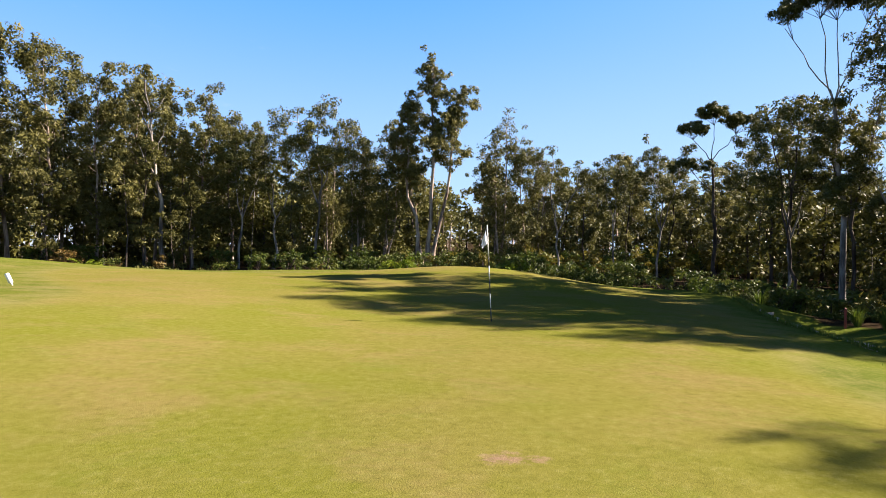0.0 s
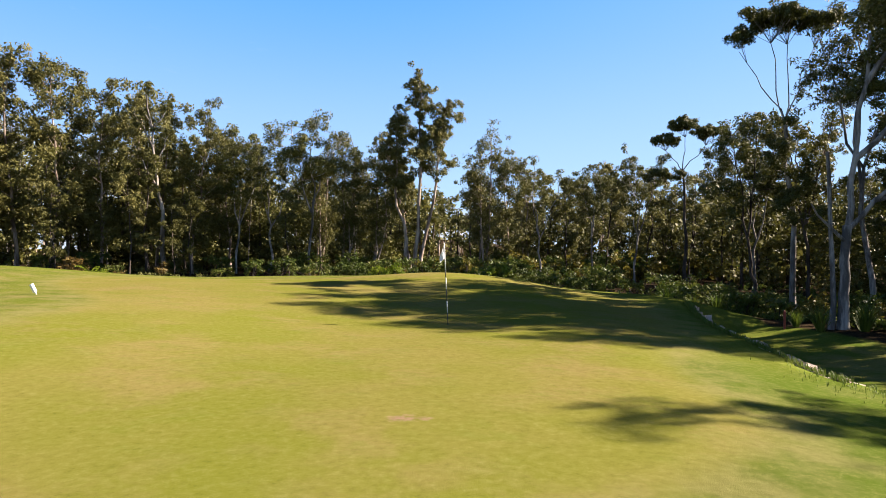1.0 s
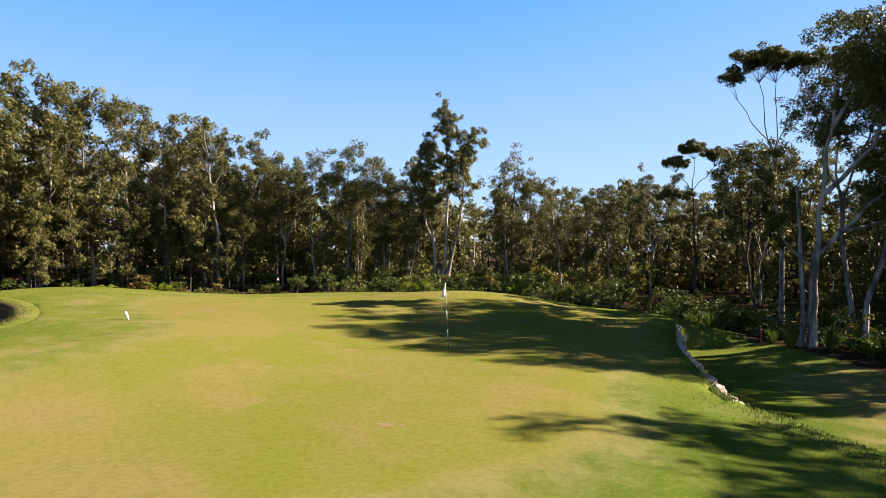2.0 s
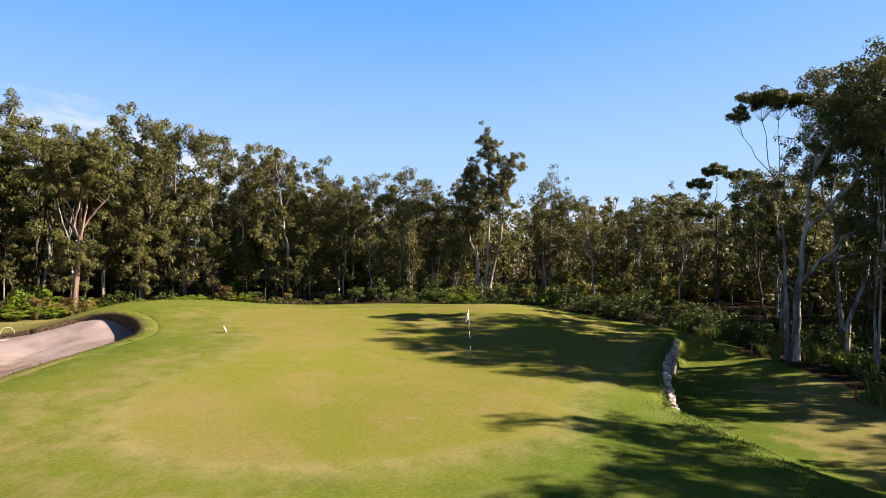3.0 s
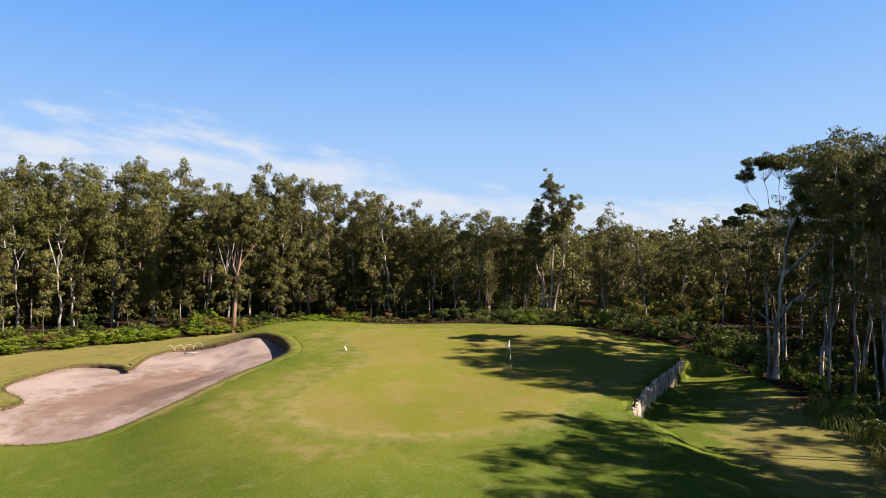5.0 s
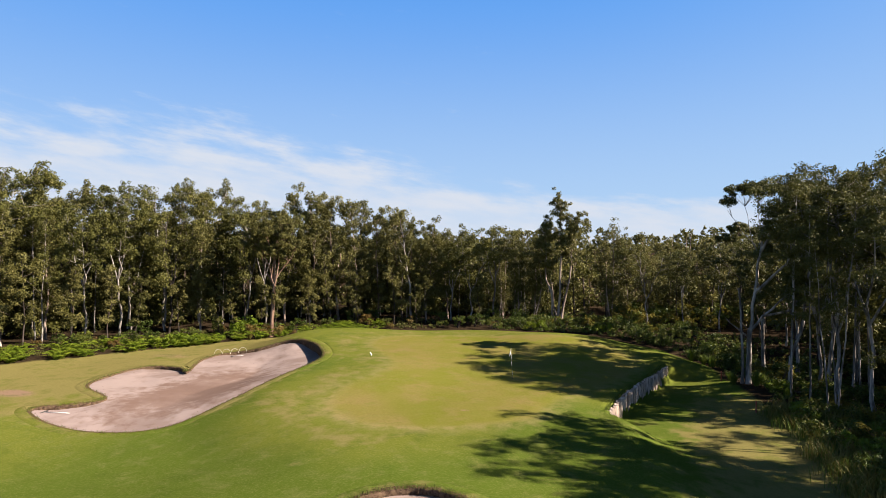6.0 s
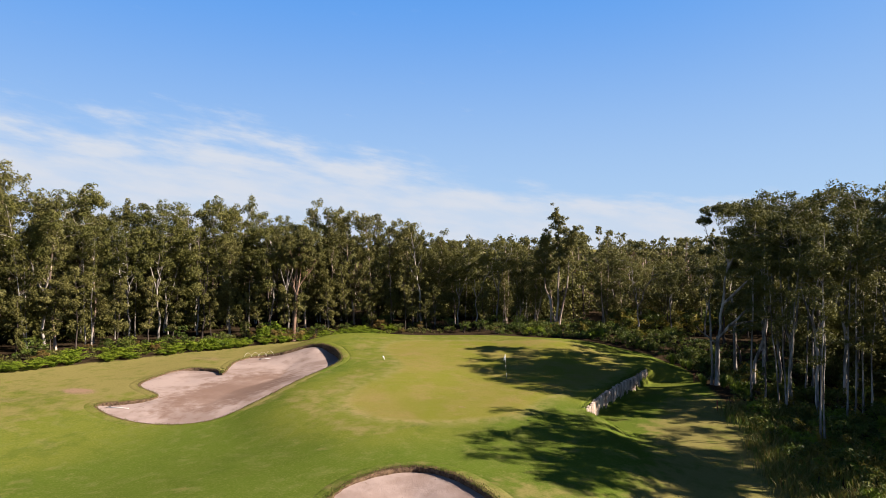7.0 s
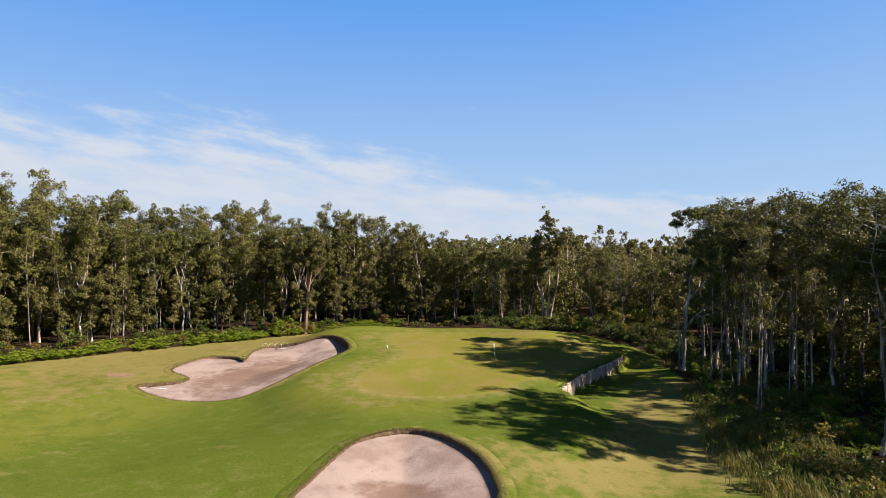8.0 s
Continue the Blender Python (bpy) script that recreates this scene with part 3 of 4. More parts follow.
def slim(seed, h, stems=2):
    """Thin pale poles with leaves only near the top."""
    t = Tree(seed, 6)
    rng = t.rng
    for s in range(stems):
        a = rng.uniform(0, 6.3)
        b = np.array([math.cos(a), math.sin(a), 0]) * 0.5 * s
        line = t.stem(b, b * 2.2 + np.array([*rng.normal(0, 0.5, 2), h * rng.uniform(0.82, 1.0)]), 0.0052 * h, 0.02, 8, 0.05)
        for j in range(11):
            u = 0.36 + 0.62 * ((j + rng.uniform(0, 0.9)) / 11) ** 0.7
            t.limb(line, u, rng.uniform(0, 6.3), rng.uniform(0.3, 1.2), rng.uniform(0.2, 0.9), 0.02, rng.uniform(0.4, 0.8), 2)
        t.clump(line[-1], 0.7)
    return t.meshes("slim_gum", BARK_GUM, LEAF_GREEN, 6800, 0.15, 0.085)


def sapling(seed, h, leaves=3100):
    t = Tree(seed, 5)
    rng = t.rng
    line = t.stem((0, 0, 0), (*rng.normal(0, 0.3, 2), h), 0.01 * h, 0.02, 6, 0.12)
    for j in range(10):
        u = 0.2 + 0.76 * (j + rng.uniform(0, 0.8)) / 10
        t.limb(line, u, rng.uniform(0, 6.3), rng.uniform(0.4, 1.3), rng.uniform(0.1, 0.7), 0.025, rng.uniform(0.5, 0.9), 1)
    t.clump(line[-1], 0.6)
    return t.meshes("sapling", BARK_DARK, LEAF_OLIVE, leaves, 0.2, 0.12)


def plant(kind, meshes, x, y, scale, turn, label, category, group, lift=0.0, lean=(0, 0)):
    ob = new(kind)
    ob.matrix_basis = pose(x, y, at(x, y) + lift, lean[0], lean[1], turn) @ Matrix.Diagonal((scale, scale, scale, 1))
    child("trunk", meshes[0], ob)
    child("crown", meshes[1], ob)
    return tagged(ob, label, category, group)


PAPER = [paperbark(11 + i, 14.0, 1 + (i % 3 == 1) + (i % 5 == 4)) for i in range(7)]
GUMS = [gum(41 + i, 15.0) for i in range(5)]
DARKS = [gum(61 + i, 14.0, 9000, BARK_DARK, 0.15) for i in range(3)]
SLIMS = [slim(121 + i, 15.0, 1 + i % 3) for i in range(5)]
OPENS = [gum(101 + i, 16.0, 10000, BARK_GUM, 0.55, 1.05, None, 0.155) for i in range(4)]
DOMES = [gum(71 + i, 13.0, 12000, BARK_GUM, 0.42, 1.35, None, 0.17) for i in range(3)]
SAPS = [sapling(81 + i, 8.0) for i in range(4)]
KINDS = {
    "paperbark_tree": (PAPER, 14.0, "slender paperbark with pale peeling trunk and olive leaves"),
    "gum_tree": (GUMS, 15.0, "smooth-barked gum tree with forked limbs and open crown"),
    "dark_gum_tree": (DARKS, 14.0, "dark-barked gum tree with dense green crown"),
    "dome_gum_tree": (DOMES, 13.0, "broad gum tree with rounded dense crown and forked limbs"),
    "tall_gum_tree": (OPENS, 16.0, "tall thin pale gum with high open crown"),
    "slim_gum_tree": (SLIMS, 15.0, "slim pale gum poles with leaves only near top"),
    "sapling": (SAPS, 8.0, "thin young tree with sparse olive leaves"),
}
STOOD = []


def stand(kind, x, y, height, rng, gap=0.0, group="woodland trees"):
    if gap and any((x - a) ** 2 + (y - b) ** 2 < gap * gap for a, b in STOOD):
        return
    STOOD.append((x, y))
    protos, h, label = KINDS[kind]
    plant(kind, protos[rng.integers(len(protos))], x, y, height / h, rng.uniform(0, 360), label, "tree", group)


rng = np.random.default_rng(5)


def along(line, u):
    p = np.array(line, float)
    seg = np.linalg.norm(np.diff(p, axis=0), axis=1)
    s = u * seg.sum()
    for i, l in enumerate(seg):
        if s <= l:
            d = (p[i + 1] - p[i]) / l
            return p[i] + d * s, np.array([-d[1], d[0]])
        s -= l
    return p[-1], np.array([0, 1.0])


# named trees that stand out
def hero_tall():
    """Three pale stems from one foot, with a narrow spire."""
    t = Tree(301, 8)
    r = t.rng
    for foot, tip, r0, low in (((-0.45, 0, 0), (-1.5, 0.2, 12.2), 0.17, 0.52), ((0.05, 0.2, 0), (0.1, 0.0, 15.6), 0.19, 0.5), ((0.4, -0.1, 0), (2.4, -0.3, 12.9), 0.18, 0.6), ((-0.2, 0.4, 0), (-2.6, 0.8, 10.2), 0.13, 0.45)):
        line = t.stem(foot, tip, r0, 0.04, 9, 0.17)
        for j in range(20):
            u = low - 0.02 + (0.99 - low) * (j + r.uniform(0, 0.8)) / 20
            t.limb(line, u, r.uniform(0, 6.3), r.uniform(0.3, 1.9) * (1.45 - 1.1 * u), r.uniform(0.2, 1.1), 0.026, r.uniform(0.45, 0.8), 2)
        t.clump(tip, 0.45)
        t.clump(np.array(tip) - (0, 0, 0.7), 0.6)
    return t.meshes("tall_paperbark", BARK_PAPER, LEAF_OLIVE, 30000, 0.18, 0.11)


def hero_spread():
    """A stout reddish trunk with steep forked limbs under a broad dome, and a tuft of leaves on the trunk."""
    t = Tree(305, 9)
    r = t.rng
    low = t.stem((0, 0, 0), (0.55, 0, 6.0), 0.26, 0.17, 7, 0.06)
    tips = ((-2.6, 0.3, 10.6), (-1.0, -0.9, 12.6), (0.6, 0.8, 13.4), (2.0, -0.5, 12.6), (3.4, 0.5, 10.4), (0.6, -1.6, 11.6))
    for dx, dy, z in tips:
        l = t.stem(low[-1] - np.array([0, 0, 0.3]), (dx, dy, z), 0.11, 0.03, 6, 0.18, False)
        for j in range(9):
            t.limb(l, 0.55 + 0.44 * (j + r.uniform(0, 0.8)) / 9, r.uniform(0, 6.3), r.uniform(0.3, 1.7), r.uniform(0.2, 1.0), 0.028, r.uniform(0.5, 0.85), 2)
    for _ in range(9):
        t.clump(np.array([0.3, 0, 4.2]) + r.normal(0, 0.55, 3), r.uniform(0.35, 0.6))
    return t.meshes("spreading_gum", BARK_RED, LEAF_OLIVE, 26000, 0.18, 0.11)


def hero_pale():
    """A nearly bare pale gum with thin ascending limbs."""
    t = Tree(302, 8)
    r = t.rng
    line = t.stem((0, 0, 0), (-1.7, 0, 13.4), 0.17, 0.04, 9, 0.16)
    t.stem(line[3], line[3] + np.array([-1.1, 0.2, 1.3]), 0.05, 0.02, 4, 0.1, False)
    for u, dx, dz in ((0.55, -1.4, 2.6), (0.62, 1.2, 2.4), (0.72, -1.0, 2.0), (0.78, 1.3, 1.6), (0.86, -0.8, 1.2)):
        i = int(u * 9)
        l = t.stem(line[i], line[i] + np.array([dx, r.normal(0, 0.4), dz]), 0.07, 0.02, 5, 0.12, False)
        t.clump(l[-1], 0.6)
        t.clump(l[-2] + r.normal(0, 0.4, 3), 0.45)
    t.clump(line[-1], 0.7)
    return t.meshes("pale_gum", BARK_GUM, LEAF_OLIVE, 1500, 0.2, 0.12)


def hero_fork():
    """A thick pale trunk that forks low, with a broken second stem and bare limbs."""
    t = Tree(303, 10)
    r = t.rng
    low = t.stem((0, 0, 0), (0.15, 0, 4.2), 0.21, 0.17, 6, 0.05)
    t.stem((-0.42, 0.1, 0), (-0.62, 0.1, 7.2), 0.11, 0.07, 7, 0.05)
    main = t.stem(low[-1] - np.array([0, 0, 0.3]), (1.0, 0, 12.0), 0.14, 0.06, 8, 0.1, False)
    limb = t.stem(low[-1] - np.array([0, 0, 0.2]), (3.4, -0.5, 7.6), 0.11, 0.05, 6, 0.15, False)
    limb2 = t.stem(limb[2], (4.8, 0.8, 6.0), 0.1, 0.05, 5, 0.12, False)
    t.stem(low[-2], (-1.6, -0.5, 5.0), 0.08, 0.03, 4, 0.1, False)
    up = t.stem(main[3], (3.6, 0.3, 11.2), 0.12, 0.06, 6, 0.15, False)
    up2 = t.stem(main[6], (3.0, -0.8, 14.0), 0.12, 0.05, 6, 0.15, False)
    for l in (limb, up, up2, main):
        for j in range(4):
            t.limb(l, 0.62 + 0.34 * j / 4, r.uniform(-1.5, 1.5), r.uniform(0.5, 1.5), r.uniform(0.3, 1.0), 0.035, r.uniform(0.5, 0.85), 2)
    return t.meshes("forked_gum", BARK_GUM, LEAF_GREEN, 15000, 0.15, 0.075)


def hero_flat():
    """A tall thin dark gum whose flat crown stands clear of the rest."""
    t = Tree(304, 8)
    r = t.rng
    trunk = t.stem((0, 0, 0), (-0.5, 0, 10.6), 0.17, 0.085, 8, 0.12)
    for dx, dy, z, wide, count in ((-2.8, 0.2, 14.5, 0.4, 3), (-1.5, -0.3, 15.5, 1.5, 18), (-0.4, 0.5, 15.7, 1.3, 14), (1.4, -0.1, 15.5, 1.0, 12)):
        l = t.stem(trunk[-1] - np.array([0, 0, 0.2]), (dx, dy, z - 0.5), 0.04, 0.014, 6, 0.12, False)
        for _ in range(count):
            a, q = r.uniform(0, 6.3), wide * r.uniform(0.1, 1) ** 0.6
            p = np.array([dx + q * math.cos(a), dy + q * math.sin(a), z + 0.5 - 0.55 * (q / wide) ** 2])
            t.wood.tube([l[5], (l[5] + p) / 2, p], [0.014, 0.01, 0.006], 3, 0, False)
            t.clump(p, r.uniform(0.5, 0.72))
    for j in range(8):
        t.limb(trunk, 0.5 + 0.36 * j / 8, r.uniform(0, 6.3), r.uniform(0.5, 1.8), r.uniform(0.1, 0.9), 0.035, r.uniform(0.6, 0.95), 2)
    return t.meshes("flat_gum", BARK_GUM, LEAF_GREEN, 27000, 0.15, 0.08)


def hero_umbrella():
    """A slender dark gum with three flat heads of leaves on thin bare limbs."""
    t = Tree(306, 7)
    r = t.rng
    trunk = t.stem((0.3, 0, 0), (-0.2, 0, 8.6), 0.15, 0.07, 7, 0.1)
    for dx, dy, z, wide, count in ((-1.5, 0.2, 10.6, 0.9, 10), (-0.2, -0.3, 11.7, 0.9, 11), (1.9, 0.3, 11.2, 1.4, 15), (-1.4, 0.4, 8.2, 1.2, 9)):
        l = t.stem(trunk[-1 if z > 9 else -3] - np.array([0, 0, 0.2]), (dx, dy, z - 0.4), 0.04, 0.014, 6, 0.1, False)
        for _ in range(count):
            a, q = r.uniform(0, 6.3), wide * r.uniform(0.1, 1) ** 0.6
            p = np.array([dx + q * math.cos(a), dy + q * math.sin(a), z + 0.4 - 0.6 * (q / wide) ** 2])
            t.wood.tube([l[5], (l[5] + p) / 2, p], [0.014, 0.01, 0.006], 3, 0, False)
            t.clump(p, r.uniform(0.42, 0.62))
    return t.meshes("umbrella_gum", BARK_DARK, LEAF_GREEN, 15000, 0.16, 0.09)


for maker, x, y, label in ((hero_tall, -1.0, 45.0, "tall three-stemmed paperbark with pale trunks and narrow spire"),
                           (hero_pale, -18.6, 42.0, "nearly bare gum with bright white trunk before the woods"),
                           (hero_spread, -30.2, 28.8, "broad gum with reddish trunk, forked limbs and domed crown"),
                           (hero_umbrella, 18.7, 42.4, "slender dark gum with flat heads of leaves"),
                           (hero_fork, 17.4, 22.4, "thick grey-white gum with low fork and bare limbs"),
                           (hero_flat, 19.3, 29.4, "thin pale gum with small flat crown high above")):
    plant("gum_tree" if maker is not hero_tall else "paperbark_tree", maker(), x, y, 1.0, 0, label, "tree", "landmark trees")
    STOOD.append((x, y))

# trees that make the skyline: kind, x, y, height
SKYLINE = [("paperbark_tree", -24.2, 43.5, 12.8), ("paperbark_tree", -20.2, 44, 12.2), ("paperbark_tree", -15.5, 46.4, 11), ("paperbark_tree", -6.6, 46.8, 10.4), ("dome_gum_tree", 29.6, 4.0, 15.5),
           ("paperbark_tree", -26.5, 41.5, 14.6), ("paperbark_tree", -28.6, 41, 14.2), ("paperbark_tree", -22, 46.5, 13.8), ("paperbark_tree", -17.5, 43.8, 11.6), ("dome_gum_tree", -9.2, 45.6, 11.8), ("dome_gum_tree", -12.4, 46, 10.6),
           ("gum_tree", -14.6, 45, 10.2), ("paperbark_tree", -4.2, 47, 10.4), ("paperbark_tree", 4.8, 49.5, 11.8), ("paperbark_tree", 7, 49.8, 9.8), ("dome_gum_tree", 9, 47.4, 9.8), ("gum_tree", 13, 46.5, 9.0),
           ("gum_tree", 17, 48.5, 10.6), ("dome_gum_tree", 22.5, 40, 10.6), ("dark_gum_tree", 20.2, 35, 11.6), ("dark_gum_tree", 22.4, 33.5, 12.2), ("paperbark_tree", -34, 37, 14.4),
           ("dome_gum_tree", -34.2, 33.4, 13.4), ("paperbark_tree", -31, 38, 14.2), ("dome_gum_tree", -42.8, 32, 14.6), ("gum_tree", -38.5, 35.2, 14.6), ("gum_tree", -48, 26, 14.0), ("dome_gum_tree", -45.6, 29, 14.4),
           ("paperbark_tree", -51.5, 23, 13.8), ("dome_gum_tree", -57.2, 17.6, 15.2), ("paperbark_tree", -54, 19.5, 15.4), ("paperbark_tree", -60.5, 13, 16.4), ("paperbark_tree", -62.5, 9.5, 16.6), ("gum_tree", -66, 8, 16.8),
           ("dome_gum_tree", 25.2, 26.4, 17.0), ("tall_gum_tree", 23.4, 24.6, 16.6), ("tall_gum_tree", 22.2, 23, 15.2), ("tall_gum_tree", 24.2, 16.6, 14.6), ("dome_gum_tree", 32, 22.4, 17.2), ("tall_gum_tree", 29.2, 17.5, 16.6),
           ("tall_gum_tree", 26.6, 20.8, 16.4), ("tall_gum_tree", 21.2, 26.4, 15.4), ("tall_gum_tree", 28.6, 1.4, 15.5), ("dome_gum_tree", 32.6, 0.7, 14.6), ("dome_gum_tree", 36, 4.2, 15), ("dome_gum_tree", -51, 12, 15.2), ("dome_gum_tree", 30.6, 1.8, 15), ("dark_gum_tree", 33.0, 3.4, 15.6),
           ("tall_gum_tree", 37, 6.5, 16), ("slim_gum_tree", 20.6, 17.4, 13.6), ("slim_gum_tree", 21.9, 16.2, 13.4), ("slim_gum_tree", 19.9, 19.6, 14.4), ("tall_gum_tree", 22.6, 18.0, 14.6), ("slim_gum_tree", 23.0, 8.3, 13.6),
           ("tall_gum_tree", 20.4, 23.6, 15.0), ("dark_gum_tree", 23.2, 27.4, 10.5), ("dark_gum_tree", 26.4, 29.2, 12)]
srng = np.random.default_rng(3)
for kind, x, y, h in SKYLINE:
    stand(kind, x, y, h * (1.15 if x < -40 else 1.08 if x < -28 else 1.0), srng)


def wood_height(x, y):
    """How tall the woods grow: tallest in the west and along the eastern edge, low in the middle."""
    west = float(np.interp(x, [-75, -57, -45, -27, -16, -4, 6, 20], [18.2, 16.6, 14.2, 13.3, 11.3, 10.2, 9.6, 10]))
    east = float(np.interp(y, [-20, 24, 30, 38, 50], [16.5, 16.5, 12.5, 10.8, 10])) if x > 16 else west
    return east


def sunlit_gap(x, y):
    """A lane between the eastern trees through which the low sun reaches the turf."""
    return 18 < x < 38 and abs(y - 9.5 - 0.176 * (x - 15)) < 2.9


def belt(line, depth, count, gap, kinds, side=1, seed=1):
    r = np.random.default_rng(seed)
    for _ in range(count):
        p, nrm = along(line, r.uniform())
        p = p + nrm * side * depth * r.uniform() ** 1.3
        if sunlit_gap(*p):
            continue
        stand(kinds[r.integers(len(kinds))], p[0], p[1], wood_height(p[0], p[1]) * r.uniform(0.8, 1.06), r, gap)


LEFT_EDGE = [(-4.5, 45), (-16, 42.5), (-26.5, 39.5), (-34.5, 32.5), (-41, 24), (-45.5, 14), (-51, 4), (-61, -11)]
belt(LEFT_EDGE, 14, 480, 2.6, ["paperbark_tree", "paperbark_tree", "paperbark_tree", "gum_tree", "dark_gum_tree", "slim_gum_tree", "slim_gum_tree"], -1, 7)
front = np.random.default_rng(8)
for _ in range(52):
    p, nrm = along(LEFT_EDGE, front.uniform())
    p = p + nrm * front.uniform(0.2, 1.6)
    stand("sapling", p[0], p[1], front.uniform(4.5, 9), front, 1.2)
BACK_EDGE = [(45, 62), (30, 52), (20, 48), (10, 49), (2, 51)]
belt(BACK_EDGE, 22, 90, 3.3, ["paperbark_tree", "gum_tree", "sapling", "sapling"], -1, 9)
RIGHT_EDGE = [(33, -3), (30, 1), (28, 8), (25.5, 15), (22, 22), (19.5, 27), (19, 33), (20.5, 42)]
belt(RIGHT_EDGE, 13, 36, 4.2, ["slim_gum_tree", "slim_gum_tree", "tall_gum_tree", "slim_gum_tree"], -1, 13)
belt([(27, 12), (24.5, 16), (22, 21), (20.6, 26)], 8, 28, 1.7, ["slim_gum_tree"], -1, 15)

# the woods go on eastwards and shade the floor; a gap lets the low sun through to the turf
east = np.random.default_rng(16)
for _ in range(78):
    x, y = east.uniform(27, 52), east.uniform(-1, 46)
    if sunlit_gap(x, y) or y < 1.5 + 0.176 * (x - 28) or x < 33 and y < 9:
        continue
    stand(["dark_gum_tree", "tall_gum_tree", "dome_gum_tree", "gum_tree"][east.integers(4)], x, y, wood_height(x, y) * east.uniform(0.78, 0.98), east, 3.4)


def deep_woods(seed):
    """The shaded inside of the woods behind the front rows."""
    r = np.random.default_rng(seed)
    wood, V, F, k = Bits(), [], [], 0
    done = 0
    while done < 430:
        x, y = r.uniform(-110, 75), r.uniform(-30, 92)
        d = inside_distance(WOOD, np.array([x]), np.array([y]))[0]
        if d < 15 or d > 44 or y < -12 or (x > 0 and y < 70 and x < 24):
            continue
        done += 1
        h, z = wood_height(x, y) * r.uniform(0.7, 0.88), at(x, y)
        wood.tube([(x, y, z - 0.3), (x + r.normal(0, 0.3), y, z + h * 0.9)], [0.15, 0.05], 5, 0, False)
        m = 12
        c = np.c_[x + r.normal(0, 1.3, m), y + r.normal(0, 1.3, m), z + h * r.uniform(0.03, 0.95, m) ** 1.15]
        v, f = leaf_cloud(r, c, r.uniform(0.9, 1.6, m), [44] * m, 0.44, 0.28, 0.4)
        V.append(v)
        F.append(f + k)
        k += len(v)
    ob = tagged(empty("deep_woods", 0, 60, 0), "shaded inner woodland behind the front trees", "woods", kind="stuff")
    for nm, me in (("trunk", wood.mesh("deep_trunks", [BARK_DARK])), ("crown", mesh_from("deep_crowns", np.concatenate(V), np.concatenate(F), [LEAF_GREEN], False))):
        c = child(nm, me, ob)
        c.matrix_basis = ob.matrix_basis.inverted()
        tagged(c, kind="stuff")


deep_woods(19)


def understory(seed):
    """Dark leafy growth that fills the woods between the trunks, as one mass."""
    r = np.random.default_rng(seed)
    spots = []
    for line, count, near, deep in (([(-2, 45), (-16, 43), (-26.5, 40), (-34.5, 33), (-41, 24.5), (-45.5, 14), (-51, 4), (-61, -11)], 1400, 6, 14), ([(46, 64), (30, 58), (18, 56), (4, 57)], 340, 0, 8), ([(31, 4), (28, 12), (25, 18), (22.5, 24), (20.5, 31), (19, 38)], 480, 4, 14)):
        for _ in range(count):
            p, nrm = along(line, r.uniform())
            spots.append((*(p + nrm * -r.uniform(near, deep)), r.uniform(0.2, 5.5)))
    c = np.array(spots)
    c[:, 2] += land(c[:, 0], c[:, 1])
    v, f = leaf_cloud(r, c, r.uniform(0.8, 1.5, len(c)), [64] * len(c), 0.3, 0.18, 0.4)
    tagged(new("understory", mesh_from("understory", v, f, [LEAF_GREEN], False)), "dark leafy understorey between the tree trunks", "undergrowth", kind="stuff")


understory(20)


def far_woods(seed):
    """The woods beyond, out to the skyline, as one mass of small trees."""
    r = np.random.default_rng(seed)
    wood, V, F, k = Bits(), [], [], 0
    spots = []
    for _ in range(620):
        ang, dist = r.uniform(-1.5, 1.25), 75 + 330 * r.uniform() ** 1.6
        x, y = dist * math.sin(ang), -10 + dist * math.cos(ang)
        if inside_distance(WOOD, np.array([x]), np.array([y]))[0] < 26 or (-40 < x < 46 and y < 74):
            continue
        spots.append((x, y, dist))
    for x, y, dist in spots:
        h, z = r.uniform(10.5, 14), at(x, y)
        wood.tube([(x, y, z - 0.3), (x + r.normal(0, 0.3), y, z + h * 0.9)], [0.16, 0.05], 4, 0, False)
        m = 7
        c = np.c_[x + r.normal(0, 1.3, m), y + r.normal(0, 1.3, m), z + h * r.uniform(0.5, 0.94, m)]
        n_leaf = 64 if dist < 140 else 32
        big = 0.5 if dist < 140 else 0.95
        v, f = leaf_cloud(r, c, r.uniform(1.0, 1.8, m), [n_leaf] * m, big, big * 0.7, 0.3)
        V.append(v)
        F.append(f + k)
        k += len(v)
    a, b = wood.mesh("far_trunks", [BARK_PAPER]), mesh_from("far_crowns", np.concatenate(V), np.concatenate(F), [LEAF_OLIVE], False)
    ob = empty("far_woods", 0, 90, 0)
    tagged(ob, "distant olive-green woodland out to the skyline", "woods", kind="stuff")
    for nm, me in (("trunk", a), ("crown", b)):
        c = child(nm, me, ob)
        c.matrix_basis = ob.matrix_basis.inverted()
        tagged(c, kind="stuff")


far_woods(17)

# ---- the green: flagstick, marker ----


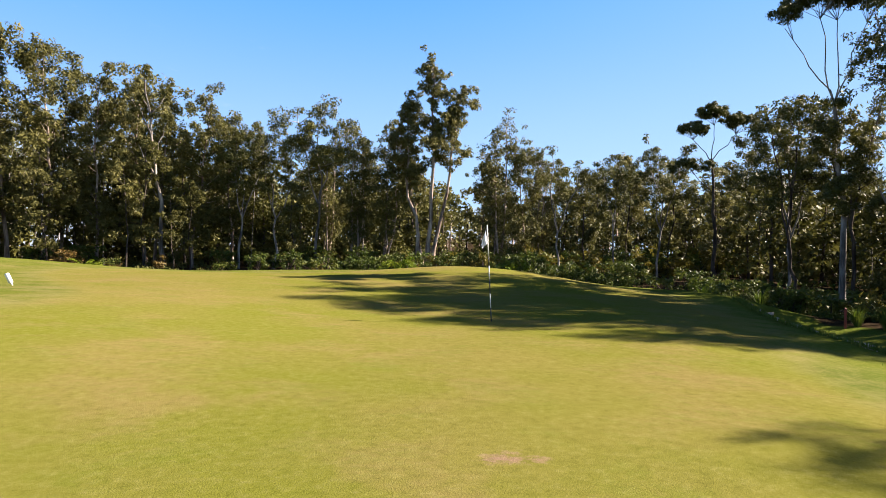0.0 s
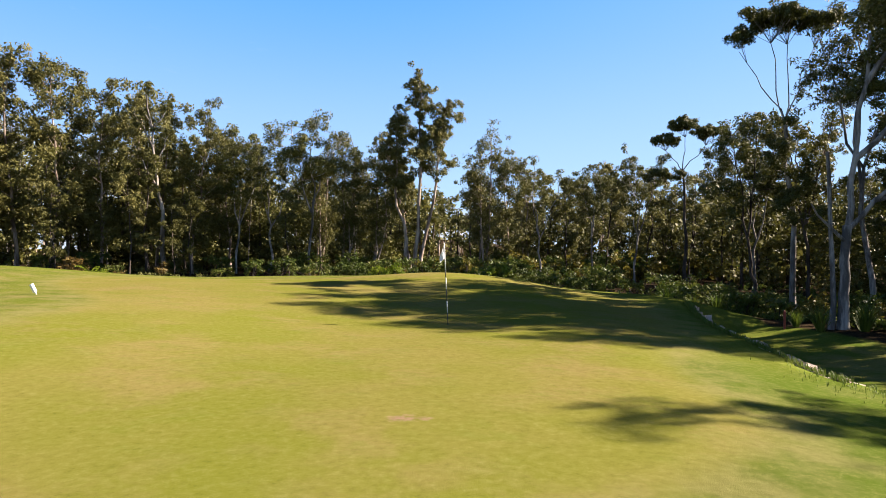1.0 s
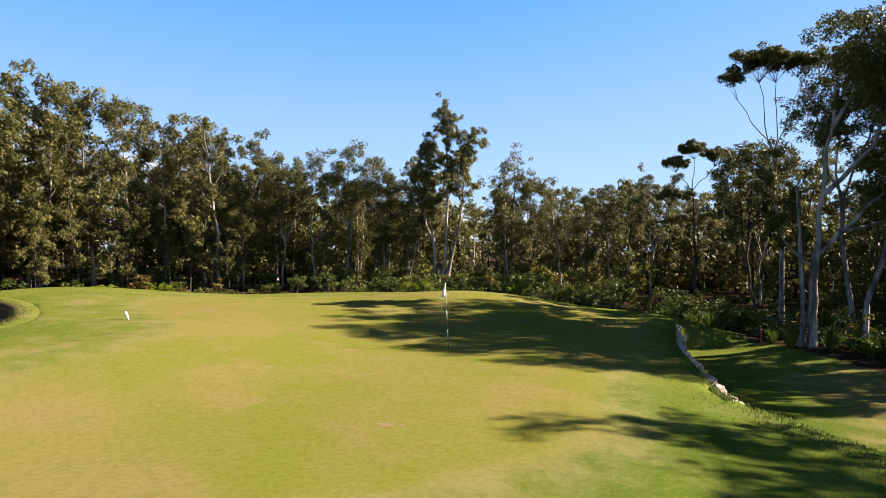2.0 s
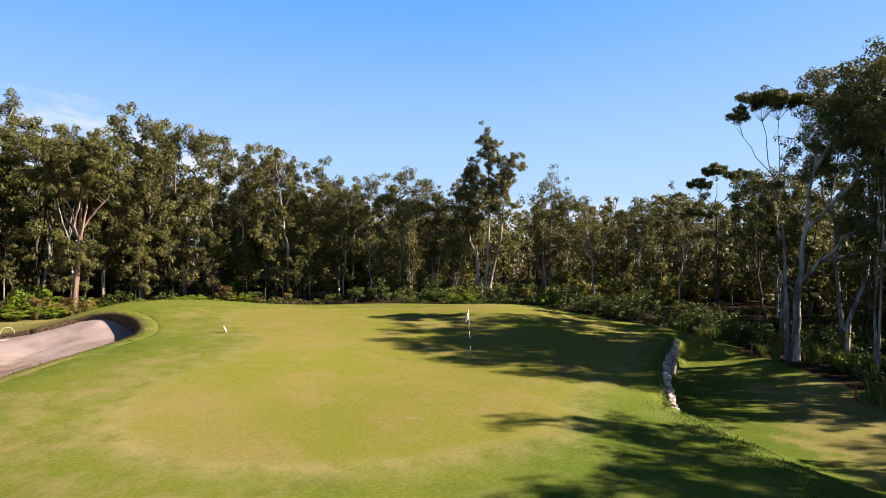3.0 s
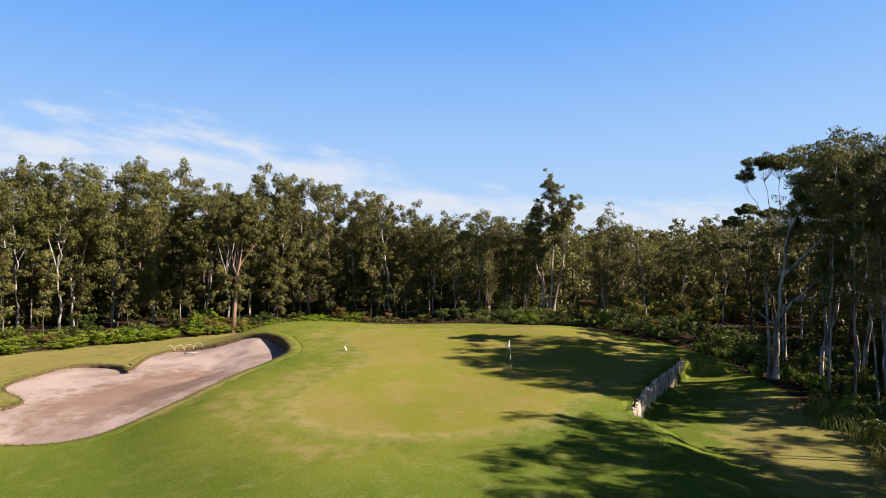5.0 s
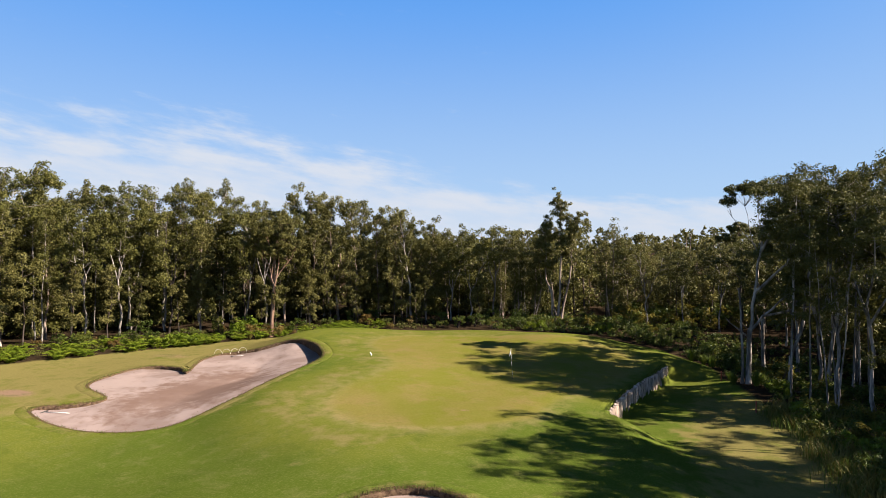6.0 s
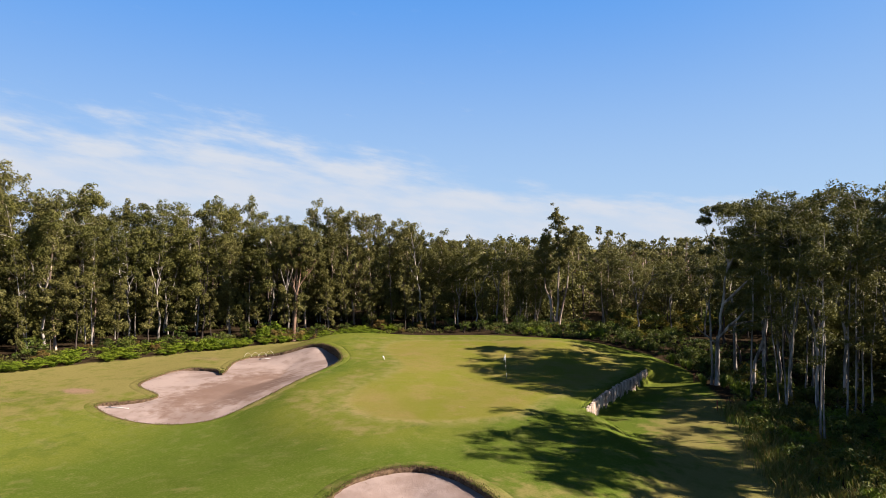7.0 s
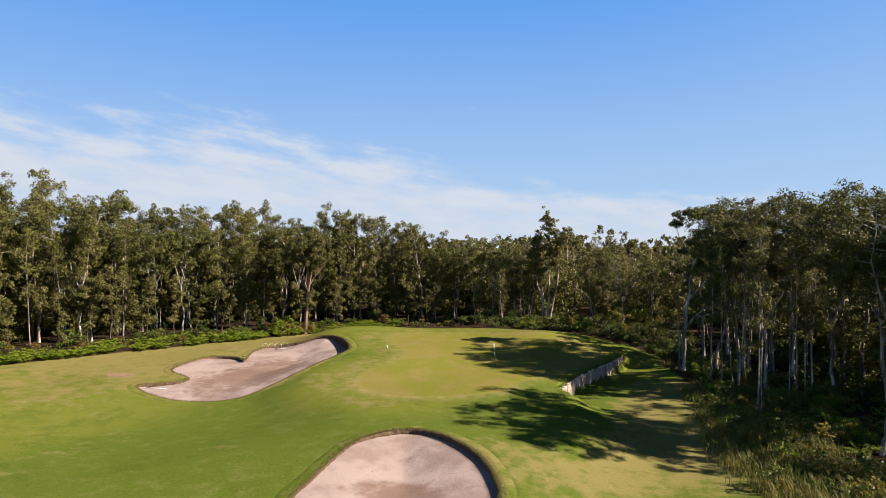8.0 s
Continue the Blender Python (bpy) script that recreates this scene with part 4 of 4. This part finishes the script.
def flagstick(x, y):
    ob = tagged(empty("flagstick", x, y, at(x, y)), "white flag on black and white banded pole", "golf flag")
    ob.matrix_basis = pose(x, y, at(x, y), 0, -3.4, 0)
    bands = [0.0, 0.31, 0.62, 0.94, 1.24, 1.45, 2.13]
    for i, (a, b) in enumerate(zip(bands, bands[1:])):
        p = Bits()
        p.tube([(0, 0, a - (0.12 if i == 0 else 0)), (0, 0, b)], [0.0135, 0.0125], 10)
        child("band", p.mesh("band", [WHITE if i % 2 else BLACK]), ob, "white band" if i % 2 else "black band")
    k = Bits()
    k.tube([(0, 0, 2.13), (0, 0, 2.14), (0, 0, 2.155)], [0.013, 0.016, 0.006], 10)
    child("cap", k.mesh("cap", [WHITE]), ob)
    # the cloth hangs down in folds beside the pole
    cols, rows = 12, 14
    vs = []
    for j in range(rows + 1):
        v = j / rows
        for i in range(cols + 1):
            u = i / cols
            fx = -0.015 - u * 0.14 * (0.35 + 0.65 * min(1, v * 1.4)) - 0.015 * math.sin(v * 5)
            fy = 0.035 * math.sin(u * 9 + v * 2) * (0.3 + v)
            fz = 2.11 - v * 0.36 - u * 0.17 * (1 - 0.25 * v)
            vs.append((fx, fy, fz))
    fs = [(j * (cols + 1) + i, j * (cols + 1) + i + 1, (j + 1) * (cols + 1) + i + 1, (j + 1) * (cols + 1) + i) for j in range(rows) for i in range(cols)]
    top = len(vs)
    vs += [(a, b + 0.004, c) for a, b, c in vs]
    fs += [tuple(i + top for i in reversed(f)) for f in fs]
    child("flag", mesh_from("flag", vs, fs, [CLOTH]), ob, "limp white cloth flag")


flagstick(1.36, 13.5)


def marker(x, y):
    ob = tagged(empty("marker_post", x, y, at(x, y)), "short white marker post leaning in the turf", "marker post")
    ob.matrix_basis = pose(x, y, at(x, y), 8, -22, 0)
    b = Bits()
    b.tube([(0, 0, -0.1), (0, 0, 0.06), (0, 0, 0.08), (0, 0, 0.33), (0, 0, 0.35)], [0.02, 0.025, 0.06, 0.06, 0.045], 10)
    child("post", b.mesh("post", [WHITE]), ob)


marker(-11.25, 16.3)

# ---- retaining wall of upright split logs ----
WALL_LINE = [(8.25, 8.2), (8.55, 11), (9.0, 14), (9.6, 17), (10.5, 20.4), (11.3, 23.4)]


def log_mesh(seed):
    r = np.random.default_rng(seed)
    b, sides, rows = [], 7, 5
    for j in range(rows):
        for i in range(sides):
            a = 2 * math.pi * i / sides
            q = 0.5 * r.uniform(0.8, 1.15) * (0.86 if j == rows - 1 else 1)
            b.append((math.cos(a) * q * 0.95, math.sin(a) * q, j / (rows - 1) + (r.normal(0, 0.025) if j == rows - 1 else 0)))
    fs = [(j * sides + i, j * sides + (i + 1) % sides, (j + 1) * sides + (i + 1) % sides, (j + 1) * sides + i) for j in range(rows - 1) for i in range(sides)]
    fs.append(tuple(range((rows - 1) * sides, rows * sides)))
    return mesh_from("log", b, fs, [STONE], False)


def retaining_wall():
    r = np.random.default_rng(23)
    ob = tagged(empty("retaining_wall", 9.8, 17, -1.6), "low wall of weathered upright grey logs below green", "retaining wall", kind="structure")
    protos = [log_mesh(90 + i) for i in range(8)]
    s, total = 0.0, float(np.linalg.norm(np.diff(WALL_LINE, axis=0), axis=1).sum())
    while s < total:
        wd = r.uniform(0.17, 0.32)
        p, nrm = along(WALL_LINE, min(1, (s + wd / 2) / total))
        p = p - nrm * (0.33 + r.normal(0, 0.03))
        z0 = at(p[0] + 0.5, p[1]) - 0.15
        top = at(p[0] - 0.7, p[1]) - 0.07 - abs(r.normal(0, 0.06))
        o = child("log", protos[r.integers(len(protos))], ob)
        o.matrix_basis = ob.matrix_basis.inverted() @ pose(p[0], p[1], z0, r.normal(0, 2.2), r.normal(0, 1.6), r.uniform(0, 360)) @ Matrix.Diagonal((wd * 1.1, wd * 1.1, max(0.4, top - z0), 1))
        s += wd * 0.8


retaining_wall()


# ---- rakes, hoops, stakes ----
def rake_tool(x, y, z, turn):
    ob = tagged(empty("bunker_rake", x, y, z), "bunker rake with pale handle lying on sand", "rake", "bunker rakes")
    ob.matrix_basis = pose(x, y, z, 0, 0, turn)
    h = Bits()
    h.tube([(0, 0, 0.05), (0.9, 0.01, 0.06), (1.75, 0, 0.05)], [0.022, 0.022, 0.022], 8)
    child("handle", h.mesh("handle", [WHITE]), ob)
    d = Bits()
    d.box(pose(0, 0, 0.07), 0.05, 0.62, 0.05)
    for i in range(13):
        d.box(pose(0, -0.28 + i * 0.047, 0.03), 0.02, 0.014, 0.09)
    child("head", d.mesh("head", [BLACK], False), ob, "black toothed head")


def on_sand(which, x, y):
    return float(sand_height(*BUNKERS[which], np.array([x]), np.array([y]))[0])


rake_tool(-25.0, -1.9, on_sand(0, -24.2, -1.9), 12)
rake_tool(-26.2, 17.4, on_sand(0, -26.2, 17.4), 40)


def hoop(x, y, turn):
    ob = tagged(empty("wire_hoop", x, y, at(x, y)), "thin pale wire hoop set in the turf", "wire hoop", "row of hoops")
    ob.matrix_basis = pose(x, y, at(x, y), 0, 0, turn)
    b = Bits()
    b.tube([(0.36 * math.cos(math.pi * i / 16), 0, 0.47 * math.sin(math.pi * i / 16) - 0.06) for i in range(17)], [0.008] * 17, 6)
    child("wire", b.mesh("wire", [WHITE]), ob)


for i in range(4):
    hoop(-27.8 + 0.57 * i, 17.4 + 0.46 * i, 39)


def stake(x, y, h):
    ob = tagged(empty("hazard_stake", x, y, at(x, y)), "small red wooden hazard stake in the grass", "stake", "hazard stakes")
    b = Bits()
    b.box(pose(0, 0, h / 2 - 0.1), 0.07, 0.07, h + 0.2)
    b.add([(-0.035, -0.035, h), (0.035, -0.035, h), (0.035, 0.035, h), (-0.035, 0.035, h), (0, 0, h + 0.05)], [(0, 1, 4), (1, 2, 4), (2, 3, 4), (3, 0, 4)])
    child("post", b.mesh("post", [RED], False), ob)


stake(15.6, 23.4, 0.75)
stake(17.2, 15.5, 0.75)


# ---- undergrowth ----
def bush_mesh(seed, leaf_mat, leaves, length, width, tall):
    r = np.random.default_rng(seed)
    m = 9
    c = np.c_[r.normal(0, 0.42, m), r.normal(0, 0.42, m), r.uniform(0.25, 0.9, m) * tall]
    v, f = leaf_cloud(r, c, r.uniform(0.28, 0.5, m), [leaves // m] * m, length, width, -0.2, 0.9)
    w = Bits()
    for p in c[:6]:
        w.tube([(0, 0, -0.1), (p[0] * 0.6, p[1] * 0.6, p[2] * 0.5), p], [0.03, 0.022, 0.008], 4, 0, False)
    return w.mesh("bush_stems", [BARK_DARK]), mesh_from("bush_leaves", v, f, [leaf_mat], False)


def fern_mesh(seed):
    r = np.random.default_rng(seed)
    V, F = [], []
    for i in range(13):
        a, ln, up = 2 * math.pi * i / 13 + r.normal(0, 0.2), r.uniform(0.5, 0.95), r.uniform(0.4, 0.9)
        for j in range(9):
            t0 = (j + 1) / 10
            x, z = ln * t0, up * t0 * (1.7 - t0 * 1.1)
            half = 0.2 * (1 - t0) ** 0.7 + 0.02
            p = np.array([math.cos(a) * x, math.sin(a) * x, z])
            s = np.array([-math.sin(a), math.cos(a), 0])
            o = np.array([math.cos(a), math.sin(a), -0.2]) * 0.05
            for sg in (-1, 1):
                k = len(V)
                V += [p, p + s * sg * half * 0.5 + o * 1.5, p + s * sg * half + o - np.array([0, 0, 0.04]), p + s * sg * half * 0.5 - o * 0.3]
                F.append((k, k + 1, k + 2, k + 3))
    return mesh_from("fronds", V, F, [LEAF_FERN_LIT], False)


def tussock_mesh(seed, mat, blades, h, spread):
    r = np.random.default_rng(seed)
    V, F = [], []
    for _ in range(blades):
        a, out, ht = r.uniform(0, 6.28), r.uniform(0.1, 1) * spread, h * r.uniform(0.5, 1.1)
        d = np.array([math.cos(a), math.sin(a), 0])
        s = np.array([-d[1], d[0], 0]) * 0.012 * r.uniform(0.7, 1.6)
        b = d * out * 0.25
        k = len(V)
        V += [b - s, b + s, b + d * out * 0.4 + s + (0, 0, ht * 0.65), b + d * out * 0.4 - s + (0, 0, ht * 0.65), b + d * out + (0, 0, ht * r.uniform(0.75, 1.0))]
        F += [(k, k + 1, k + 2, k + 3), (k + 3, k + 2, k + 4)]
    return mesh_from("blades", V, F, [mat], False)


BUSHES = {
    "bush": ([bush_mesh(200 + i, LEAF_BUSH, 420, 0.2, 0.12, 1.25) for i in range(4)], "leafy green bush at the edge of the woods"),
    "dark_bush": ([bush_mesh(210 + i, LEAF_BUSH, 420, 0.18, 0.1, 1.5) for i in range(4)], "dark green shrub in the shade of the trees"),
    "golden_bush": ([bush_mesh(216 + i, LEAF_GOLD, 420, 0.19, 0.11, 1.4) for i in range(3)], "sunlit yellow-green shrub among the trees"),
    "bright_bush": ([bush_mesh(226 + i, LEAF_FERN_LIT, 560, 0.2, 0.12, 1.2) for i in range(2)], "green leafy shrub, coloured bright as if sunlit"),
    "rusty_bush": ([bush_mesh(220 + i, LEAF_RUST, 620, 0.16, 0.08, 1.1) for i in range(2)], "rust-brown dry shrub among the ferns"),
}
FERNS = [fern_mesh(230 + i) for i in range(3)]
STRAWS = [tussock_mesh(250 + i, BLADE_DRY, 150, 1.0, 0.6) for i in range(2)]
TUSSOCKS = [tussock_mesh(240 + i, BLADE_GREEN, 150, 1.0, 0.6) for i in range(3)]


def shrub(kind, x, y, scale, r, group):
    protos, label = BUSHES[kind]
    ob = new(kind)
    ob.matrix_basis = pose(x, y, at(x, y), 0, 0, r.uniform(0, 360)) @ Matrix.Diagonal((scale * r.uniform(0.9, 1.4), scale * r.uniform(0.9, 1.4), scale, 1))
    m = protos[r.integers(len(protos))]
    child("woody_base", m[0], ob)
    child("foliage", m[1], ob)
    tagged(ob, label, "bush", group)


def clump_of(kind, part_name, protos, label, category, x, y, scale, r, group):
    ob = new(kind)
    ob.matrix_basis = pose(x, y, at(x, y), 0, 0, r.uniform(0, 360)) @ Matrix.Diagonal((scale, scale, scale, 1))
    child(part_name, protos[r.integers(len(protos))], ob)
    tagged(ob, label, category, group)


r = np.random.default_rng(31)
FERN_EDGE = [(-20, 37.5), (-28, 32), (-33, 24.5), (-36, 19), (-39, 11), (-42.5, 2), (-47, -8)]
for i in range(190):
    p, nrm = along(FERN_EDGE, r.uniform())
    off = -1.2 + 4.0 * r.uniform() ** 1.4
    clump_of("fern", "fronds", FERNS, "green fern at the edge of woods, coloured bright as if backlit", "fern", p[0] - nrm[0] * -off * -1, p[1] + nrm[1] * -off, r.uniform(0.5, 1.7), r, "ferns along the woods")
for i in range(60):
    p, nrm = along([(-4, 40), (-16, 38.6), (-24.5, 35), (-31.5, 28.6), (-36, 20.6), (-40, 11.8), (-44.6, 1), (-51, -9)], r.uniform())
    off = r.uniform(0, 6)
    p = p - nrm * off
    shrub(["bush", "dark_bush", "dark_bush", "rusty_bush"][r.integers(4)], p[0], p[1], r.uniform(0.5, 1.2), r, "undergrowth")
for i in range(150):
    p, nrm = along([(44, 66), (30, 55), (20, 50), (12, 48), (5, 47)], r.uniform())
    p = p - nrm * 16 * r.uniform() ** 1.2
    shrub(["golden_bush", "golden_bush", "bush", "dark_bush"][r.integers(4)], p[0], p[1], r.uniform(0.9, 1.8), r, "undergrowth")
for i in range(34):
    p, nrm = along([(14, 41), (6, 42), (-6, 41.5)], r.uniform())
    p = p - nrm * 3 * r.uniform()
    shrub(["bush", "dark_bush", "golden_bush"][r.integers(3)], p[0], p[1], r.uniform(0.5, 1.0), r, "undergrowth")
for i in range(70):
    p, nrm = along([(27, -10), (25, -3), (23.5, 3), (23.3, 8), (22.5, 13), (20.6, 18), (18.8, 24), (16.8, 28), (15, 33)], r.uniform())
    p = p - nrm * (-0.2 + 13 * r.uniform() ** 1.4)
    shrub(["bush", "dark_bush", "golden_bush"][r.integers(3)], p[0], p[1], r.uniform(0.5, 1.1), r, "undergrowth")
for i in range(70):
    p, nrm = along([(17.2, 27), (15.4, 32), (12, 37), (4, 39.6), (-6, 40)], r.uniform())
    p = p - nrm * 8 * r.uniform() ** 1.3
    shrub("dark_bush", p[0], p[1], r.uniform(0.5, 1.1), r, "undergrowth")
for i in range(50):
    p, nrm = along([(28, 8), (25, 14), (22, 20), (19.5, 26), (19, 34)], r.uniform())
    p = p - nrm * 14 * r.uniform()
    shrub(["dark_bush", "dark_bush", "bush"][r.integers(3)], p[0], p[1], r.uniform(0.5, 1.0), r, "undergrowth")
for i in range(60):
    p, nrm = along([(27, 0), (25.5, 8), (24, 14), (22, 19), (20.5, 25)], r.uniform())
    p = p - nrm * 12 * r.uniform()
    clump_of("fern", "fronds", FERNS, "green fern under the trees, coloured bright as if sunlit", "fern", p[0], p[1], r.uniform(0.7, 1.3), r, "ferns under the trees")
for x, y, s in ((16.4, 22.2, 1.0), (17.9, 21.8, 1.2), (18.4, 22.6, 1.0), (18.8, 20.4, 1.1), (16.2, 23.6, 0.8), (19.6, 19.2, 1.0), (15.2, 29.0, 1.2), (13.6, 31.5, 1.3), (14.6, 30.4, 1.0)):
    clump_of("grass_tussock", "tuft", TUSSOCKS, "tussock of long green grass by the trees", "grass tussock", x, y, s, r, "tussocks")


for kind, x, y, s in (("bright_bush", -34.4, 20.3, 1.1), ("bright_bush", -35.2, 19.2, 1.0), ("bright_bush", -36.2, 17.8, 0.9), ("bright_bush", -33.6, 28, 1.6), ("bright_bush", -34.2, 28.6, 1.3), ("bright_bush", -1.8, 40.2, 0.9),
                      ("bright_bush", -3.0, 40.0, 0.8), ("bright_bush", 4.2, 39.8, 0.8), ("bright_bush", 5.0, 40.2, 0.9), ("rusty_bush", -31.4, 27, 1.2), ("rusty_bush", -30.4, 28.6, 1.1), ("rusty_bush", -29.6, 29.8, 1.0)):
    shrub(kind, x, y, s, r, "undergrowth")
for x, y, s in ((-30.2, 28, 1.2), (-29.4, 29.2, 1.1), (-31.2, 26.4, 1.0), (-32, 25.6, 0.9)):
    clump_of("straw_tussock", "tuft", STRAWS, "tussock of dry straw-coloured grass by ferns", "grass tussock", x, y, s, r, "straw tussocks")


for i in range(56):
    p, nrm = along([(23.5, -10), (21.4, -4), (20.4, 2), (20, 8), (19.2, 13), (18.4, 18), (17.4, 24)], r.uniform())
    p = p - nrm * 4.5 * r.uniform()
    shrub(["bush", "bush", "golden_bush", "bright_bush", "dark_bush"][r.integers(5)], p[0], p[1], r.uniform(0.4, 0.85), r, "undergrowth")


# brighter-leaved ferns and shrubs, added to stand for sun spots under the trees
for i in range(60):
    x, y = r.uniform(21.5, 28.5), r.uniform(3, 14)
    if r.uniform() < 0.55:
        clump_of("fern", "fronds", FERNS, "green fern under the trees, coloured bright as if sunlit", "fern", x, y, r.uniform(0.7, 1.3), r, "ferns under the trees")
    else:
        shrub(["bush", "bright_bush", "golden_bush"][r.integers(3)], x, y, r.uniform(0.5, 1.0), r, "undergrowth")


def fallen_log(x, y, turn, length, radius):
    ob = tagged(empty("fallen_log", x, y, at(x, y)), "pale fallen branch lying on the woodland floor", "fallen log", "fallen branches")
    ob.matrix_basis = pose(x, y, at(x, y) + radius * 0.7, 0, 0, turn)
    rr = np.random.default_rng(int(abs(x) * 10))
    line = bend(rr, (-length / 2, 0, 0), (length / 2, 0.1, 0.05), 6, 0.06)
    b = Bits()
    b.tube(line, radius * np.linspace(1, 0.55, 7), 7)
    child("stem", b.mesh("stem", [BARK_GUM]), ob)
    k = Bits()
    k.tube([line[3], line[3] + np.array([0.35, 0.4, 0.25])], [radius * 0.4, radius * 0.2], 5)
    child("stub", k.mesh("stub", [BARK_GUM]), ob)


for x, y, turn, ln, rad in ((21.4, 16.9, 12, 2.6, 0.1), (20.8, 21.0, -30, 3.2, 0.11), (23.2, 12.2, 48, 2.2, 0.08), (25.8, 17.5, 80, 3.0, 0.1)):
    fallen_log(x, y, turn, ln, rad)


def blade_field(seed, count, place, mat, low, high, name, label):
    """Long grass as one mass of bent blades."""
    r = np.random.default_rng(seed)
    x, y = place(r, count)
    z = land(x, y)
    k = len(x)
    a, h = r.uniform(0, 6.28, k), r.uniform(low, high, k)
    d = np.stack([np.cos(a), np.sin(a), np.zeros(k)], 1)
    s = np.stack([-d[:, 1], d[:, 0], d[:, 2]], 1) * (0.014 * (0.5 + h))[:, None]
    b = np.stack([x, y, z - 0.02], 1)
    up = np.array([0, 0, 1.0])
    m = b + d * (0.12 * h)[:, None] + up * (0.6 * h)[:, None]
    t = b + d * (0.45 * h)[:, None] + up * (0.95 * h)[:, None]
    v = np.stack([b - s, b + s, m + s * 0.8, m - s * 0.8, t], 1).reshape(-1, 3)
    i = np.arange(k)[:, None] * 5
    f = [tuple(q) for q in (i + np.array([0, 1, 2, 3])).tolist()] + [tuple(q) for q in (i + np.array([3, 2, 4])).tolist()]
    tagged(new(name, mesh_from(name, v, f, [mat], False)), label, "grass", kind="stuff")


def verge(r, k):
    """Uneven drifts of grass along the edge of the lawn."""
    line = [(26, -16), (22.6, -9), (20.6, -4), (19.6, 1), (19.0, 6), (18.6, 11), (17.9, 16)]
    spots, size = [], []
    for _ in range(230):
        p, nrm = along(line, r.uniform())
        spots.append(p - nrm * (6.5 * r.uniform() ** 1.3))
        size.append(r.uniform(0.18, 0.55))
    i = r.integers(0, len(spots), k)
    q = np.array(spots)[i] + r.normal(0, 1, (k, 2)) * np.array(size)[i][:, None]
    return q[:, 0], q[:, 1]


def lips(r, k):
    xs, ys = [], []
    for fine, out, lip in LIPS:
        i = r.integers(0, len(fine), k // 2)
        o = 0.4 * r.uniform(0, 1, k // 2) ** 1.5
        xs.append(fine[i, 0] + out[i, 0] * o + r.normal(0, 0.06, k // 2))
        ys.append(fine[i, 1] + out[i, 1] * o + r.normal(0, 0.06, k // 2))
    return np.concatenate(xs), np.concatenate(ys)


def bank_edge(r, k):
    p = [along([(8.5, 8.4), (9.4, 5.4), (10.1, 2.4), (10.6, -0.5)], u)[0] for u in r.uniform(0, 1, k)]
    return np.array([q[0] for q in p]) + r.normal(0, 0.5, k), np.array([q[1] for q in p]) + r.normal(0, 0.7, k)


def wall_edge(r, k):
    p = [along(WALL_LINE, u) for u in r.uniform(0, 1, k)]
    o = r.uniform(0.0, 0.3, k)
    return np.array([q[0][0] - q[1][0] * v for q, v in zip(p, o)]), np.array([q[0][1] - q[1][1] * v for q, v in zip(p, o)])


blade_field(55, 3200, wall_edge, BLADE_GREEN, 0.05, 0.17, "edge_grass", "short rough grass along the top of wall")
blade_field(51, 11000, verge, BLADE_DRY, 0.35, 1.05, "long_grass", "tall straw-green grass along the woodland edge")
blade_field(54, 9500, verge, BLADE_GREEN, 0.3, 0.9, "green_long_grass", "long green grass along the woodland edge")
blade_field(52, 8000, lips, BLADE_TURF, 0.03, 0.11, "lip_grass", "ragged grass fringe on the bunker lips")
blade_field(56, 7000, lips, BLADE_GREEN, 0.04, 0.13, "lip_green_grass", "green grass tufts along the bunker lips")
blade_field(53, 3600, bank_edge, BLADE_GREEN, 0.03, 0.12, "bank_grass", "rough grass on the bank below the green")


def ground_cover(seed, count, edge, depth, mat, name, label):
    """Low leafy growth on the woodland floor along its edges, as one mass."""
    r = np.random.default_rng(seed)
    spots = []
    for _ in range(count):
        p, nrm = along(edge, r.uniform())
        spots.append(p - nrm * (0.2 + depth * r.uniform() ** 1.3))
    spots = np.array(spots)
    c = np.c_[spots, land(spots[:, 0], spots[:, 1]) + r.uniform(0.08, 0.3, count)]
    v, f = leaf_cloud(r, c, r.uniform(0.15, 0.42, count), [16] * count, 0.19, 0.11, -0.3, 0.6)
    tagged(new(name, mesh_from(name, v, f, [mat], False)), label, "undergrowth", kind="stuff")


ground_cover(77, 2600, [(24, -8), (22.6, 4), (21.5, 12), (18.6, 20), (17, 26), (15.2, 31), (11.5, 36.5), (5, 38.8), (-8, 39.4)], 15, LEAF_BUSH,
             "ground_cover", "low dark leafy cover on the woodland floor")
ground_cover(78, 900, [(-14, 38.5), (-21, 37), (-28.5, 32), (-33.5, 24.5), (-36.5, 19), (-39.5, 11), (-43, 2), (-48, -8)], 6, LEAF_GREEN,
             "fern_cover", "low green leafy growth along the edge of woods")
